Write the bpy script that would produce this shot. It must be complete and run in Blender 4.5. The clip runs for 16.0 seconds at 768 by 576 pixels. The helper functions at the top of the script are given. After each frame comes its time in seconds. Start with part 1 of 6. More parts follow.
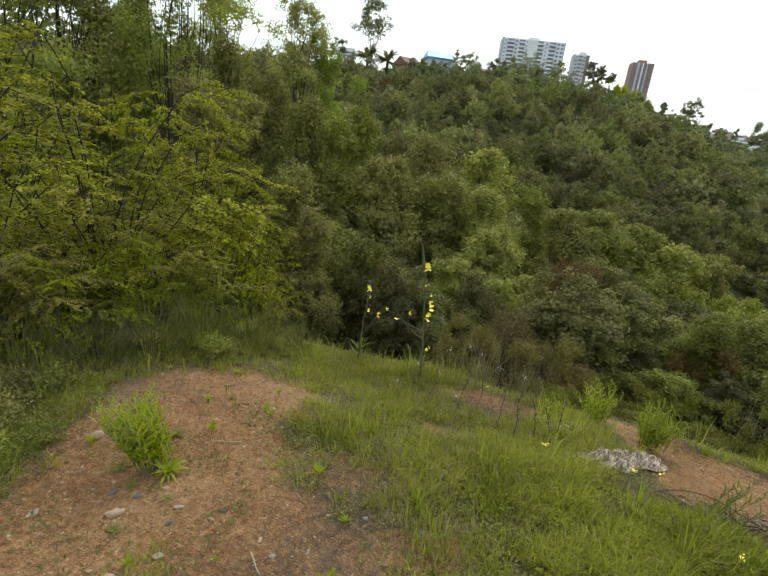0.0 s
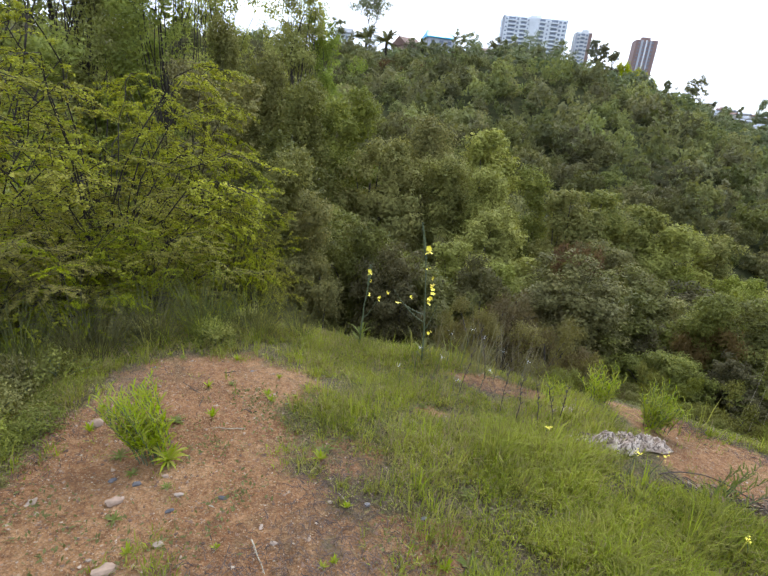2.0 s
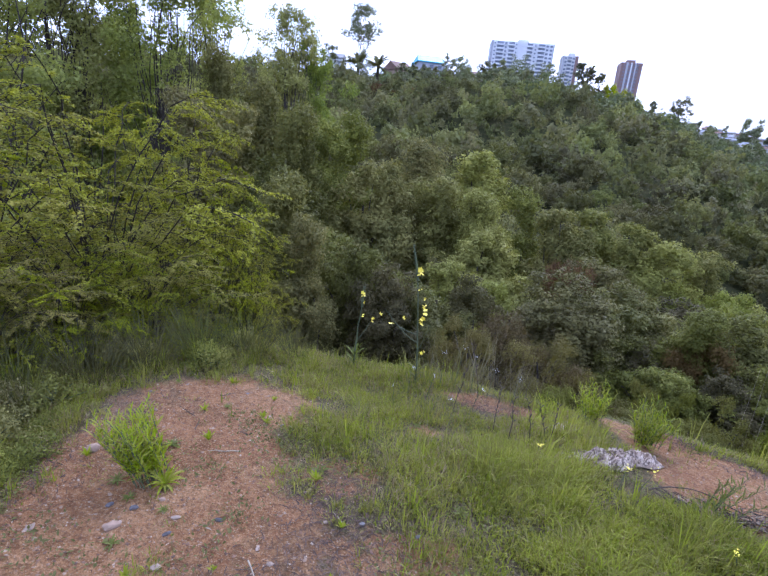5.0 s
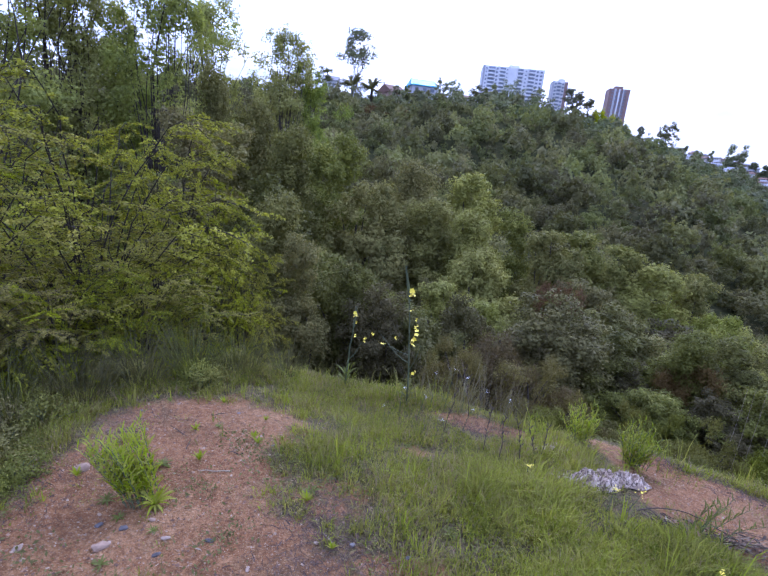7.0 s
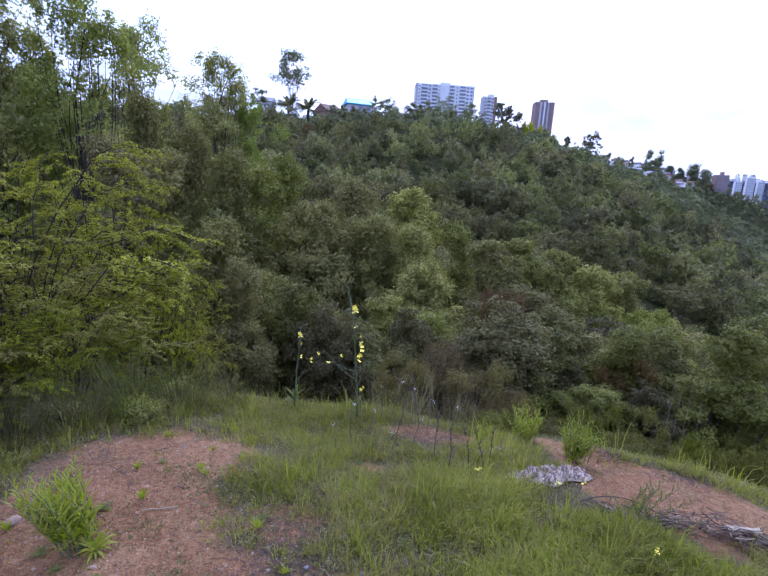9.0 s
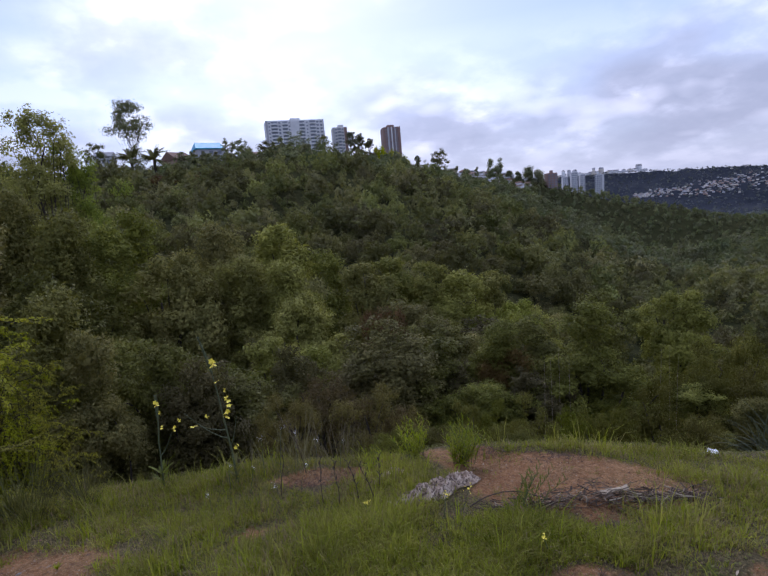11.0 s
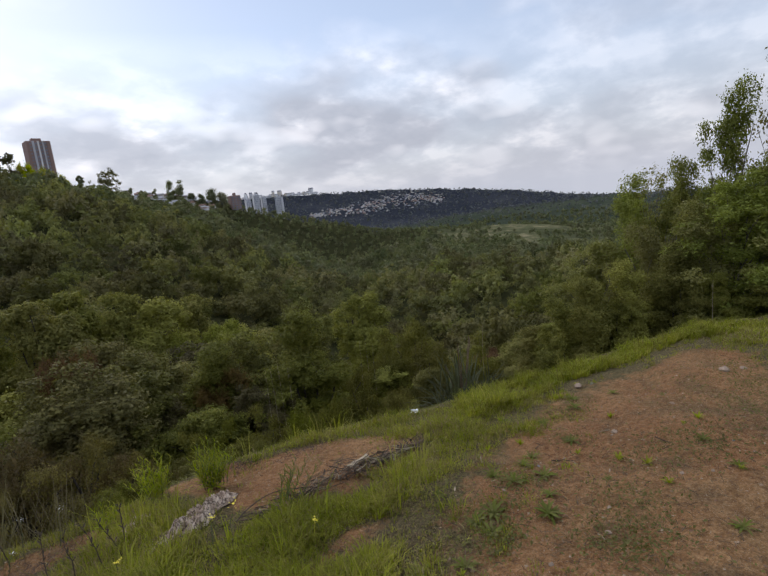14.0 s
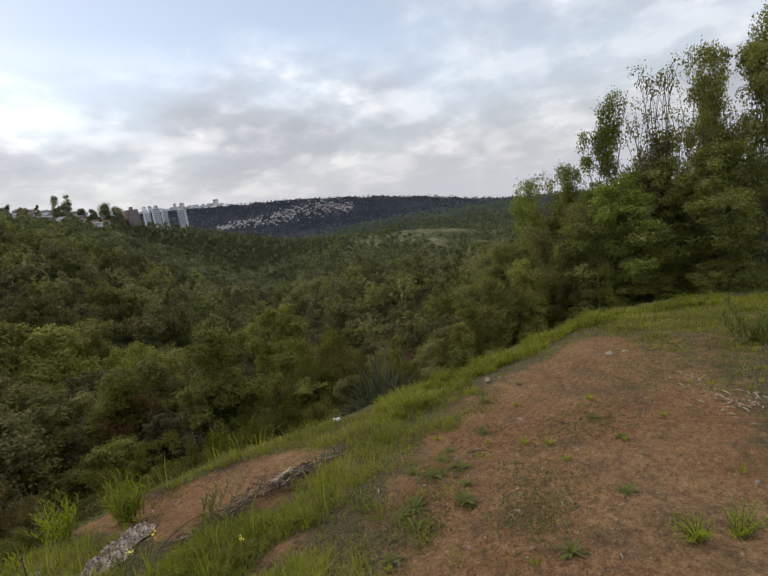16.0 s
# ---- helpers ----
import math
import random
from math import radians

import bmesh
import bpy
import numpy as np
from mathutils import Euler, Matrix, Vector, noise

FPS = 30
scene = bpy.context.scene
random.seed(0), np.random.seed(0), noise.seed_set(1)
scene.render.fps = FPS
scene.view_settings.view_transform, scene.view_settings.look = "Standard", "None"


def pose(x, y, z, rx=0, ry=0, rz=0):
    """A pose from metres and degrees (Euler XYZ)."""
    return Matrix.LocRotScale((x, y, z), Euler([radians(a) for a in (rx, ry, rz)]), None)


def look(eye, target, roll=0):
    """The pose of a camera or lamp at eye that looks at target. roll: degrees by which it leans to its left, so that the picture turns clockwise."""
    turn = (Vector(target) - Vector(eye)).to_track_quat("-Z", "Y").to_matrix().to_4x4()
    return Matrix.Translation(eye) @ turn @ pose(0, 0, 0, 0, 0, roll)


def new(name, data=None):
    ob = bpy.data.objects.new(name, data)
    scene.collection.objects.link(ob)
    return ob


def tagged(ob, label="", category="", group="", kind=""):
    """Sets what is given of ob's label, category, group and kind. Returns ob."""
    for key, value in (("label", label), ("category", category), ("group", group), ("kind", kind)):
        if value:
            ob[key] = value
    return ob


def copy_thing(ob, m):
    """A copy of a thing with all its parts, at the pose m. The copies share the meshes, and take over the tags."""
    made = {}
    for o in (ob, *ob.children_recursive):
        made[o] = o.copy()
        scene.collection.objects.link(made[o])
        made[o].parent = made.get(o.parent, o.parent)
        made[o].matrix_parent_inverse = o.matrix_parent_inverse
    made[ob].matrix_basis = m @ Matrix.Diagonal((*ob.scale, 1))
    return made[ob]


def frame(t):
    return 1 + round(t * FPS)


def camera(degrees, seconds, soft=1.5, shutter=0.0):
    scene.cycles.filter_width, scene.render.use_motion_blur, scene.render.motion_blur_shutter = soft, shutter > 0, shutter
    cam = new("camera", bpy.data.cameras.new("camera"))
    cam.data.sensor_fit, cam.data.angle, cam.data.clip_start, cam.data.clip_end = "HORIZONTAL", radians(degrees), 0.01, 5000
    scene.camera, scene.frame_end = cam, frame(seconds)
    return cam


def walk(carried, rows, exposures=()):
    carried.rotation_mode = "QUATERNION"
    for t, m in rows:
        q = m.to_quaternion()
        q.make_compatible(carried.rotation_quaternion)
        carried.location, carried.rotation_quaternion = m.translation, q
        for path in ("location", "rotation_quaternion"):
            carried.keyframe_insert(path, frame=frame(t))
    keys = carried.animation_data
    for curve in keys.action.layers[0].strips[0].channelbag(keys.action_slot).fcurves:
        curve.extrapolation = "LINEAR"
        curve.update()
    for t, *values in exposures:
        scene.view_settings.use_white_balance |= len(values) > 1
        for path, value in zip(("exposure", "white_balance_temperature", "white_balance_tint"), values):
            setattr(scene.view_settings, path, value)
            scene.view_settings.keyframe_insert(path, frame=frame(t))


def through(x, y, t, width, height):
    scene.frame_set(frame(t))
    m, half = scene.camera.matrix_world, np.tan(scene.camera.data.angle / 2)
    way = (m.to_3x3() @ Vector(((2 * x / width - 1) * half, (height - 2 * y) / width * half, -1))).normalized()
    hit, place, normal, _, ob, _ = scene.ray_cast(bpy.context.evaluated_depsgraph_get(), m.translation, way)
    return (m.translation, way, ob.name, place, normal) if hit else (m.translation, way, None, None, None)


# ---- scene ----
EYE_HEIGHT = 1.75
cam = camera(75.9, 16.0, soft=1.5)
walk(cam, [
    (0.0, pose(-0.016, 0.009, 1.738, 72.16, -6.19, 1.99)),
    (0.5, pose(-0.018, 0.042, 1.725, 71.12, -6.34, 2.41)),
    (1.0, pose(-0.016, 0.065, 1.714, 70.48, -6.33, 2.84)),
    (1.5, pose(-0.012, 0.070, 1.712, 70.21, -5.99, 2.64)),
    (2.0, pose(-0.006, 0.065, 1.716, 70.33, -5.53, 1.97)),
    (2.5, pose(-0.001, 0.055, 1.720, 70.55, -5.07, 1.50)),
    (3.0, pose(-0.002, 0.049, 1.726, 70.85, -4.90, 1.49)),
    (3.5, pose(-0.002, 0.045, 1.729, 71.24, -4.92, 1.52)),
    (4.0, pose(0.005, 0.032, 1.738, 71.62, -4.80, 1.52)),
    (6.5, pose(0.007, -0.056, 1.778, 74.55, -5.61, 0.46)),
    (7.0, pose(0.005, -0.061, 1.785, 75.02, -5.69, 0.37)),
    (7.5, pose(0.007, -0.071, 1.790, 75.54, -5.70, -0.23)),
    (8.0, pose(0.015, -0.089, 1.797, 75.91, -5.32, -1.66)),
    (8.5, pose(0.029, -0.123, 1.811, 76.48, -4.62, -3.72)),
    (11.0, pose(0.336, -0.035, 1.788, 80.70, 4.85, -21.46)),
    (11.5, pose(0.363, 0.008, 1.761, 79.99, 5.84, -27.05)),
    (12.0, pose(0.353, 0.056, 1.735, 79.10, 5.66, -34.77)),
    (12.5, pose(0.287, 0.086, 1.717, 78.59, 5.29, -42.95)),
    (13.0, pose(0.193, 0.080, 1.720, 78.59, 5.31, -50.09)),
    (13.5, pose(0.109, 0.059, 1.727, 79.21, 5.79, -53.93)),
    (14.0, pose(0.045, 0.037, 1.735, 79.73, 6.18, -56.59)),
    (14.5, pose(-0.003, 0.013, 1.749, 79.72, 6.65, -59.18)),
    (15.0, pose(-0.028, -0.007, 1.769, 79.59, 7.00, -61.75)),
    (15.5, pose(-0.024, -0.016, 1.767, 79.49, 7.33, -64.28)),
    (16.0, pose(-0.042, -0.034, 1.774, 79.40, 7.76, -66.94)),
], exposures=[
    (0.0, 0.72, 6820, 2), (1.0, 1.04, 6340, 5), (1.5, 1.10, 6120, 8), (3.5, 1.18, 5260, 21), (4.2, 1.13, 5150, 24), (6.5, 0.91, 4900, 34),
    (8.5, 0.89, 4850, 35), (11.0, -0.19, 5560, 26), (12.5, -0.25, 5980, 20), (14.0, -0.14, 6400, 15), (16.0, -0.11, 6740, 12),
])

# ---- light: an overcast evening sky, brightest where the sun stands behind the cloud ----
SUN_AZ, SUN_EL = 12.0, 32.0
SUN_DIR = Vector((math.sin(radians(SUN_AZ)) * math.cos(radians(SUN_EL)),
                  math.cos(radians(SUN_AZ)) * math.cos(radians(SUN_EL)), math.sin(radians(SUN_EL))))


class Nodes:
    """A node tree with short calls."""

    def __init__(self, tree):
        self.tree = tree
        tree.nodes.clear()

    def add(self, kind, ins=None, **props):
        n = self.tree.nodes.new(kind)
        for k, v in props.items():
            setattr(n, k, v)
        for k, v in (ins or {}).items():
            if isinstance(v, bpy.types.NodeSocket):
                self.tree.links.new(v, n.inputs[k])
            else:
                n.inputs[k].default_value = v
        return n

    def math(self, op, a, b=0.0, c=0.0, clamp=False):
        return self.add("ShaderNodeMath", {0: a, 1: b, 2: c}, operation=op, use_clamp=clamp).outputs[0]

    def vmath(self, op, a, b=(0, 0, 0)):
        n = self.add("ShaderNodeVectorMath", {0: a, 1: b}, operation=op)
        return n.outputs["Value"] if op in ("DOT_PRODUCT", "LENGTH") else n.outputs[0]

    def noise(self, vec, scale, detail=4.0, rough=0.55, dist=0.0):
        return self.add("ShaderNodeTexNoise", {"Vector": vec, "Scale": scale, "Detail": detail, "Roughness": rough,
                                               "Distortion": dist}).outputs[0]

    def ramp(self, fac, stops):
        n = self.add("ShaderNodeValToRGB", {0: fac})
        el = n.color_ramp.elements
        while len(el) < len(stops):
            el.new(0.5)
        for e, (p, c) in zip(el, stops):
            e.position = p
            e.color = (*c, 1) if len(c) == 3 else c
        return n.outputs[0]

    def mix(self, fac, a, b, blend="MIX"):
        n = self.add("ShaderNodeMix", data_type="RGBA", blend_type=blend)
        for k, v in ((0, fac), (6, a), (7, b)):
            if isinstance(v, bpy.types.NodeSocket):
                self.tree.links.new(v, n.inputs[k])
            else:
                n.inputs[k].default_value = v if k == 0 or len(v) == 4 else (*v, 1)
        return n.outputs[2]


world = bpy.data.worlds.new("world")
scene.world = world
world.use_nodes = True
w = Nodes(world.node_tree)
sky = w.add("ShaderNodeTexSky", sky_type="NISHITA", sun_disc=False, sun_elevation=radians(SUN_EL),
            sun_rotation=radians(SUN_AZ), air_density=1.0, dust_density=0.4)
way = w.add("ShaderNodeTexCoord").outputs["Generated"]
parts = w.add("ShaderNodeSeparateXYZ", {0: way})
up = w.math("MAXIMUM", parts.outputs[2], 0.0)
flat = w.math("ADD", up, 0.36)
plane = w.add("ShaderNodeCombineXYZ", {0: w.math("DIVIDE", parts.outputs[0], flat),
                                       1: w.math("DIVIDE", parts.outputs[1], flat), 2: 0.0}).outputs[0]
cloud = w.noise(plane, 1.3, 2.0, 0.45, 0.0)
billow = w.noise(plane, 4.4, 5.0, 0.54, 0.0)
thick = w.math("ADD", w.math("MULTIPLY", cloud, 0.40), w.math("MULTIPLY", billow, 0.60))
glow = w.math("POWER", w.math("MAXIMUM", w.vmath("DOT_PRODUCT", way, tuple(SUN_DIR)), 0.0), 12.0)
veil = w.ramp(thick, [(0.40, (1.26, 1.28, 1.31)), (0.46, (0.84, 0.90, 0.985)), (0.52, (0.63, 0.69, 0.78)),
                      (0.60, (0.53, 0.595, 0.69))])
holes = w.ramp(w.noise(plane, 3.8, 2.0, 0.45), [(0.55, (0, 0, 0)), (0.72, (0.8, 0.8, 0.8))])       # bright thin places
veil = w.mix(holes, veil, (1.22, 1.25, 1.30))
crown = w.math("MULTIPLY_ADD", up, 1.60, 0.62)          # an overcast sky is brightest overhead
lit = w.mix(1.0, veil, w.add("ShaderNodeCombineXYZ", {0: w.math("MULTIPLY_ADD", glow, 1.10, crown),
                                                      1: w.math("MULTIPLY_ADD", glow, 1.04, crown),
                                                      2: w.math("MULTIPLY_ADD", glow, 0.93, crown)}).outputs[0], "MULTIPLY")
gap = w.ramp(w.noise(plane, 1.3, 4.0, 0.45), [(0.43, (1, 1, 1)), (0.59, (0, 0, 0))])
air = w.mix(1.0, sky.outputs[0], (0.150, 0.150, 0.150), "MULTIPLY")
air = w.mix(0.34, air, (0.92, 1.0, 1.08))       # thin bright cloud lies over the gaps
heaven = w.mix(w.math("MULTIPLY", gap, w.math("MULTIPLY", up, 3.2, clamp=True)), lit, air)
thin = w.math("POWER", w.math("SUBTRACT", 1.0, up), 8.0)         # light under the edge of the cloud
heaven = w.mix(w.math("MULTIPLY", thin, 0.55), heaven, (0.86, 0.875, 0.915))
haze = w.math("POWER", w.math("SUBTRACT", 1.0, up), 26.0)
heaven = w.mix(w.math("MULTIPLY", haze, 0.85), heaven, w.mix(w.math("MULTIPLY", glow, 1.6, clamp=True), (0.60, 0.64, 0.71), (1.15, 1.12, 1.08)))
w.add("ShaderNodeOutputWorld", {0: w.add("ShaderNodeBackground", {0: heaven, 1: 1.0}).outputs[0]})

lamp = bpy.data.lights.new("sun", "SUN")
lamp.energy, lamp.angle, lamp.color = 1.6, radians(25), (1.0, 0.95, 0.87)
sun = new("sun", lamp)
sun.matrix_world = look(SUN_DIR * 50, (0, 0, 0))


# ---- materials ----
def material(name, rough=0.7, spec=0.3):
    m = bpy.data.materials.new(name)
    m.use_nodes = True
    n = Nodes(m.node_tree)
    bsdf = n.add("ShaderNodeBsdfPrincipled", {"Roughness": rough, "Specular IOR Level": spec})
    out = n.add("ShaderNodeOutputMaterial", {0: bsdf.outputs[0]})
    return m, n, bsdf, out


def join(n, a, b):
    n.tree.links.new(a, b)


def bump(n, bsdf, height, strength, distance):
    b = n.add("ShaderNodeBump", {"Strength": strength, "Distance": distance, "Height": height})
    join(n, b.outputs[0], bsdf.inputs["Normal"])


def place(n):
    return n.add("ShaderNodeNewGeometry").outputs["Position"]


def leaf_material(name, dark, light, tip, through=0.35, rough=0.7, spread=0.5, single=0.4, wide=1.1):
    """Foliage: leaf by leaf variation, plant by plant variation, and light shining through."""
    m, n, bsdf, out = material(name, rough, 0.10)
    geo = n.add("ShaderNodeNewGeometry")
    each = geo.outputs["Random Per Island"]
    tone = n.add("ShaderNodeAttribute", attribute_name="tone").outputs["Fac"]
    plant = n.math("FRACT", n.math("ADD", n.add("ShaderNodeObjectInfo").outputs["Random"], tone))
    patch = n.noise(geo.outputs["Position"], wide, 3.0)
    f = n.math("ADD", n.math("MULTIPLY", each, single), n.math("MULTIPLY", n.math("SUBTRACT", patch, 0.2), 0.85), clamp=True)
    col = n.ramp(f, [(0.05, dark), (0.6, light), (1.0, tip)])
    hue = n.add("ShaderNodeHueSaturation", {"Hue": n.math("MULTIPLY_ADD", plant, 0.046, 0.472),
                                            "Saturation": n.math("MULTIPLY_ADD", plant, 0.24, 0.9),
                                            "Value": n.math("MULTIPLY_ADD", n.math("FRACT", n.math("MULTIPLY", plant, 7.3)), spread, 1.0 - spread * 0.5),
                                            "Color": col}).outputs[0]
    join(n, hue, bsdf.inputs["Base Color"])
    tr = n.add("ShaderNodeBsdfTranslucent", {0: n.mix(1.0, hue, (1.2, 1.2, 0.55), "MULTIPLY")})
    mixed = n.add("ShaderNodeMixShader", {0: through, 1: bsdf.outputs[0], 2: tr.outputs[0]})
    join(n, mixed.outputs[0], out.inputs[0])
    return m


def bark_material(name, a, b):
    m, n, bsdf, out = material(name, 0.9, 0.2)
    p = n.vmath("MULTIPLY", place(n), (1, 1, 0.25))
    f = n.noise(p, 28.0, 5.0, 0.6)
    join(n, n.ramp(f, [(0.3, a), (0.7, b)]), bsdf.inputs["Base Color"])
    bump(n, bsdf, f, 0.6, 0.01)
    return m


LEAF_DARK = leaf_material("leaf_dark_green", (0.052, 0.053, 0.018), (0.137, 0.131, 0.038), (0.255, 0.233, 0.068), 0.22)
LEAF_MID = leaf_material("leaf_mid_green", (0.084, 0.085, 0.026), (0.211, 0.204, 0.056), (0.355, 0.327, 0.093), 0.26)
# mid-green leaf made lighter; the lift stands in for glare from the sky
LEAF_TALL = leaf_material("leaf_open_crown_glare", (0.124, 0.143, 0.043), (0.299, 0.324, 0.091), (0.480, 0.496, 0.155), 0.45)
LEAF_LIGHT = leaf_material("leaf_light_green", (0.103, 0.110, 0.028), (0.247, 0.246, 0.060), (0.382, 0.361, 0.090), 0.30)
LEAF_THORN = leaf_material("leaf_yellow_green", (0.094, 0.102, 0.014), (0.262, 0.266, 0.028), (0.50, 0.47, 0.045), 0.38)
LEAF_OLIVE = leaf_material("leaf_grey_olive", (0.058, 0.050, 0.020), (0.136, 0.114, 0.041), (0.216, 0.176, 0.065))
LEAF_BROWN = leaf_material("leaf_purple_brown", (0.070, 0.044, 0.020), (0.141, 0.089, 0.039), (0.165, 0.142, 0.044))
# greyer and paler for the far slope: haze mixed into the leaf colour
LEAF_HAZED = leaf_material("leaf_hillside_hazed", (0.090, 0.092, 0.043), (0.216, 0.215, 0.092), (0.338, 0.326, 0.137), 0.35, 0.85, 0.8, 0.22, 0.10)
GRASS = leaf_material("grass_blade", (0.112, 0.122, 0.024), (0.254, 0.266, 0.042), (0.440, 0.390, 0.106), 0.40, 0.6, 0.6)
STRAW = leaf_material("straw_blade", (0.16, 0.12, 0.06), (0.30, 0.24, 0.13), (0.42, 0.36, 0.22), 0.3, 0.7, 0.1)
HERB = leaf_material("herb_leaf", (0.13, 0.160, 0.014), (0.25, 0.285, 0.022), (0.37, 0.39, 0.035), 0.35, 0.5, 0.2)
WEED = leaf_material("weed_leaf", (0.079, 0.090, 0.022), (0.143, 0.155, 0.038), (0.220, 0.210, 0.064), 0.3, 0.6, 0.2)
LEAF_WOOD = leaf_material("leaf_ravine_wood", (0.065, 0.065, 0.024), (0.163, 0.160, 0.056), (0.266, 0.254, 0.088), 0.30, 0.8, 0.8, 0.28, 0.2)
LEAF_LOW = leaf_material("leaf_low_bush", (0.059, 0.064, 0.014), (0.143, 0.141, 0.028), (0.244, 0.227, 0.049), 0.3, 0.75, 0.4)
LEAF_SIDE = leaf_material("leaf_fresh_green", (0.105, 0.116, 0.038), (0.245, 0.258, 0.080), (0.39, 0.39, 0.13), 0.42, 0.5, 0.35)
# crest and ridge foliage, its base colour raised and blued as distance haze
LEAF_RIDGE_HAZED = leaf_material("leaf_ridge_hazed", (0.104, 0.115, 0.069), (0.208, 0.220, 0.122), (0.305, 0.307, 0.167), 0.35, 0.85, 0.4, 0.2, 0.06)
# tableland foliage: the blue is aerial haze painted into the leaves
LEAF_HAZE_BLUE = leaf_material("leaf_tableland_hazed", (0.119, 0.130, 0.161), (0.206, 0.216, 0.250), (0.281, 0.282, 0.293), 0.35, 0.9, 0.5, 0.2, 0.01)
BARK = bark_material("bark_grey_brown", (0.032, 0.025, 0.020), (0.085, 0.070, 0.056))
BARK_DARK = bark_material("bark_dark_brown", (0.020, 0.015, 0.011), (0.050, 0.040, 0.030))
BARK_PALE = bark_material("bark_pale", (0.075, 0.065, 0.052), (0.19, 0.17, 0.14))


def ground_material():
    """Orange-brown crumbly soil with grit and dark litter, that turns to thin turf where the soil value is low."""
    m, n, bsdf, out = material("soil_and_turf", 0.95, 0.12)
    p = place(n)
    soil = n.add("ShaderNodeAttribute", attribute_name="soil").outputs["Fac"]
    big, fine, grit = n.noise(p, 1.8, 4.0), n.noise(p, 22.0, 7.0, 0.72), n.noise(p, 110.0, 4.0, 0.7)
    crumb = n.add("ShaderNodeTexVoronoi", {"Vector": p, "Scale": 75.0, "Randomness": 1.0}).outputs["Distance"]
    earth = n.ramp(n.math("ADD", n.math("MULTIPLY", fine, 0.75), n.math("MULTIPLY", big, 0.25)),
                   [(0.34, (0.130, 0.060, 0.025)), (0.48, (0.262, 0.126, 0.052)), (0.64, (0.385, 0.212, 0.098))])
    trod = n.noise(p, 0.55, 5.0, 0.6)
    earth = n.mix(n.ramp(trod, [(0.46, (0, 0, 0)), (0.62, (0.85, 0.85, 0.85))]), earth, n.ramp(fine, [(0.34, (0.200, 0.106, 0.046)), (0.5, (0.36, 0.200, 0.086)), (0.66, (0.49, 0.300, 0.142))]))
    earth = n.mix(n.ramp(n.noise(p, 1.1, 6.0, 0.7, 0.6), [(0.53, (0, 0, 0)), (0.65, (0.5, 0.5, 0.5))]), earth, n.ramp(fine, [(0.36, (0.050, 0.044, 0.022)), (0.52, (0.105, 0.088, 0.042)), (0.68, (0.20, 0.155, 0.085))]))
    earth = n.mix(n.ramp(grit, [(0.56, (0, 0, 0)), (0.66, (1, 1, 1))]), earth, (0.42, 0.31, 0.20))
    earth = n.mix(n.ramp(crumb, [(0.5, (0, 0, 0)), (0.8, (0.45, 0.45, 0.45))]), earth, (0.11, 0.064, 0.036))
    mulch = n.ramp(n.noise(p, 55.0, 5.0, 0.75), [(0.38, (0.048, 0.034, 0.020)), (0.52, (0.125, 0.090, 0.050)), (0.66, (0.24, 0.17, 0.10))])
    where = n.noise(p, 2.3, 5.0, 0.65)
    earth = n.mix(n.ramp(where, [(0.57, (0, 0, 0)), (0.70, (0.6, 0.6, 0.6))]), earth, mulch)
    litter = n.ramp(n.noise(p, 45.0, 6.0, 0.75), [(0.36, (0.052, 0.042, 0.021)), (0.52, (0.130, 0.106, 0.049)), (0.68, (0.25, 0.19, 0.10))])
    edge = n.math("ADD", soil, n.math("MULTIPLY", n.math("SUBTRACT", n.noise(p, 6.0, 6.0, 0.75), 0.5), 1.3))
    col = n.mix(n.ramp(edge, [(0.36, (0, 0, 0)), (0.60, (1, 1, 1))]), litter, earth)
    join(n, col, bsdf.inputs["Base Color"])
    tread = n.noise(p, 6.5, 3.0, 0.6)
    bump(n, bsdf, n.math("ADD", n.math("MULTIPLY_ADD", tread, 1.4, fine), n.math("MULTIPLY", n.math("ADD", grit, crumb), 0.3)), 1.0, 0.045)
    return m


def scrub_material(name, stops, scale):
    m, n, bsdf, out = material(name, 1.0, 0.0)
    p = place(n)
    f = n.math("ADD", n.math("MULTIPLY", n.noise(p, scale, 6.0, 0.65), 0.6), n.math("MULTIPLY", n.noise(p, scale * 0.12, 4.0), 0.4))
    join(n, n.ramp(f, stops), bsdf.inputs["Base Color"])
    bump(n, bsdf, f, 0.6, 0.5 / scale)
    return m


SOIL = ground_material()
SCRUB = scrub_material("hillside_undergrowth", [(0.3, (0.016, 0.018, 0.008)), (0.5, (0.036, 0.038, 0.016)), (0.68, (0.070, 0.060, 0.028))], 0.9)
# blue-grey ground of the far hills: the haze before it is in these colours
FAR_WOOD_HAZED = scrub_material("distant_woodland_hazed", [(0.36, (0.018, 0.022, 0.030)), (0.54, (0.034, 0.038, 0.048)), (0.70, (0.062, 0.066, 0.066))], 0.03)
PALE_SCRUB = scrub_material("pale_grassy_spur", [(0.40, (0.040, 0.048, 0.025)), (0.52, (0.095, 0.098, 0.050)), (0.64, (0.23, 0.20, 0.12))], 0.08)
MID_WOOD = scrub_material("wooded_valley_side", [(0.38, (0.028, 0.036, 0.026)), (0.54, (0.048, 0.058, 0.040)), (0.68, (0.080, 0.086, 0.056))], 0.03)


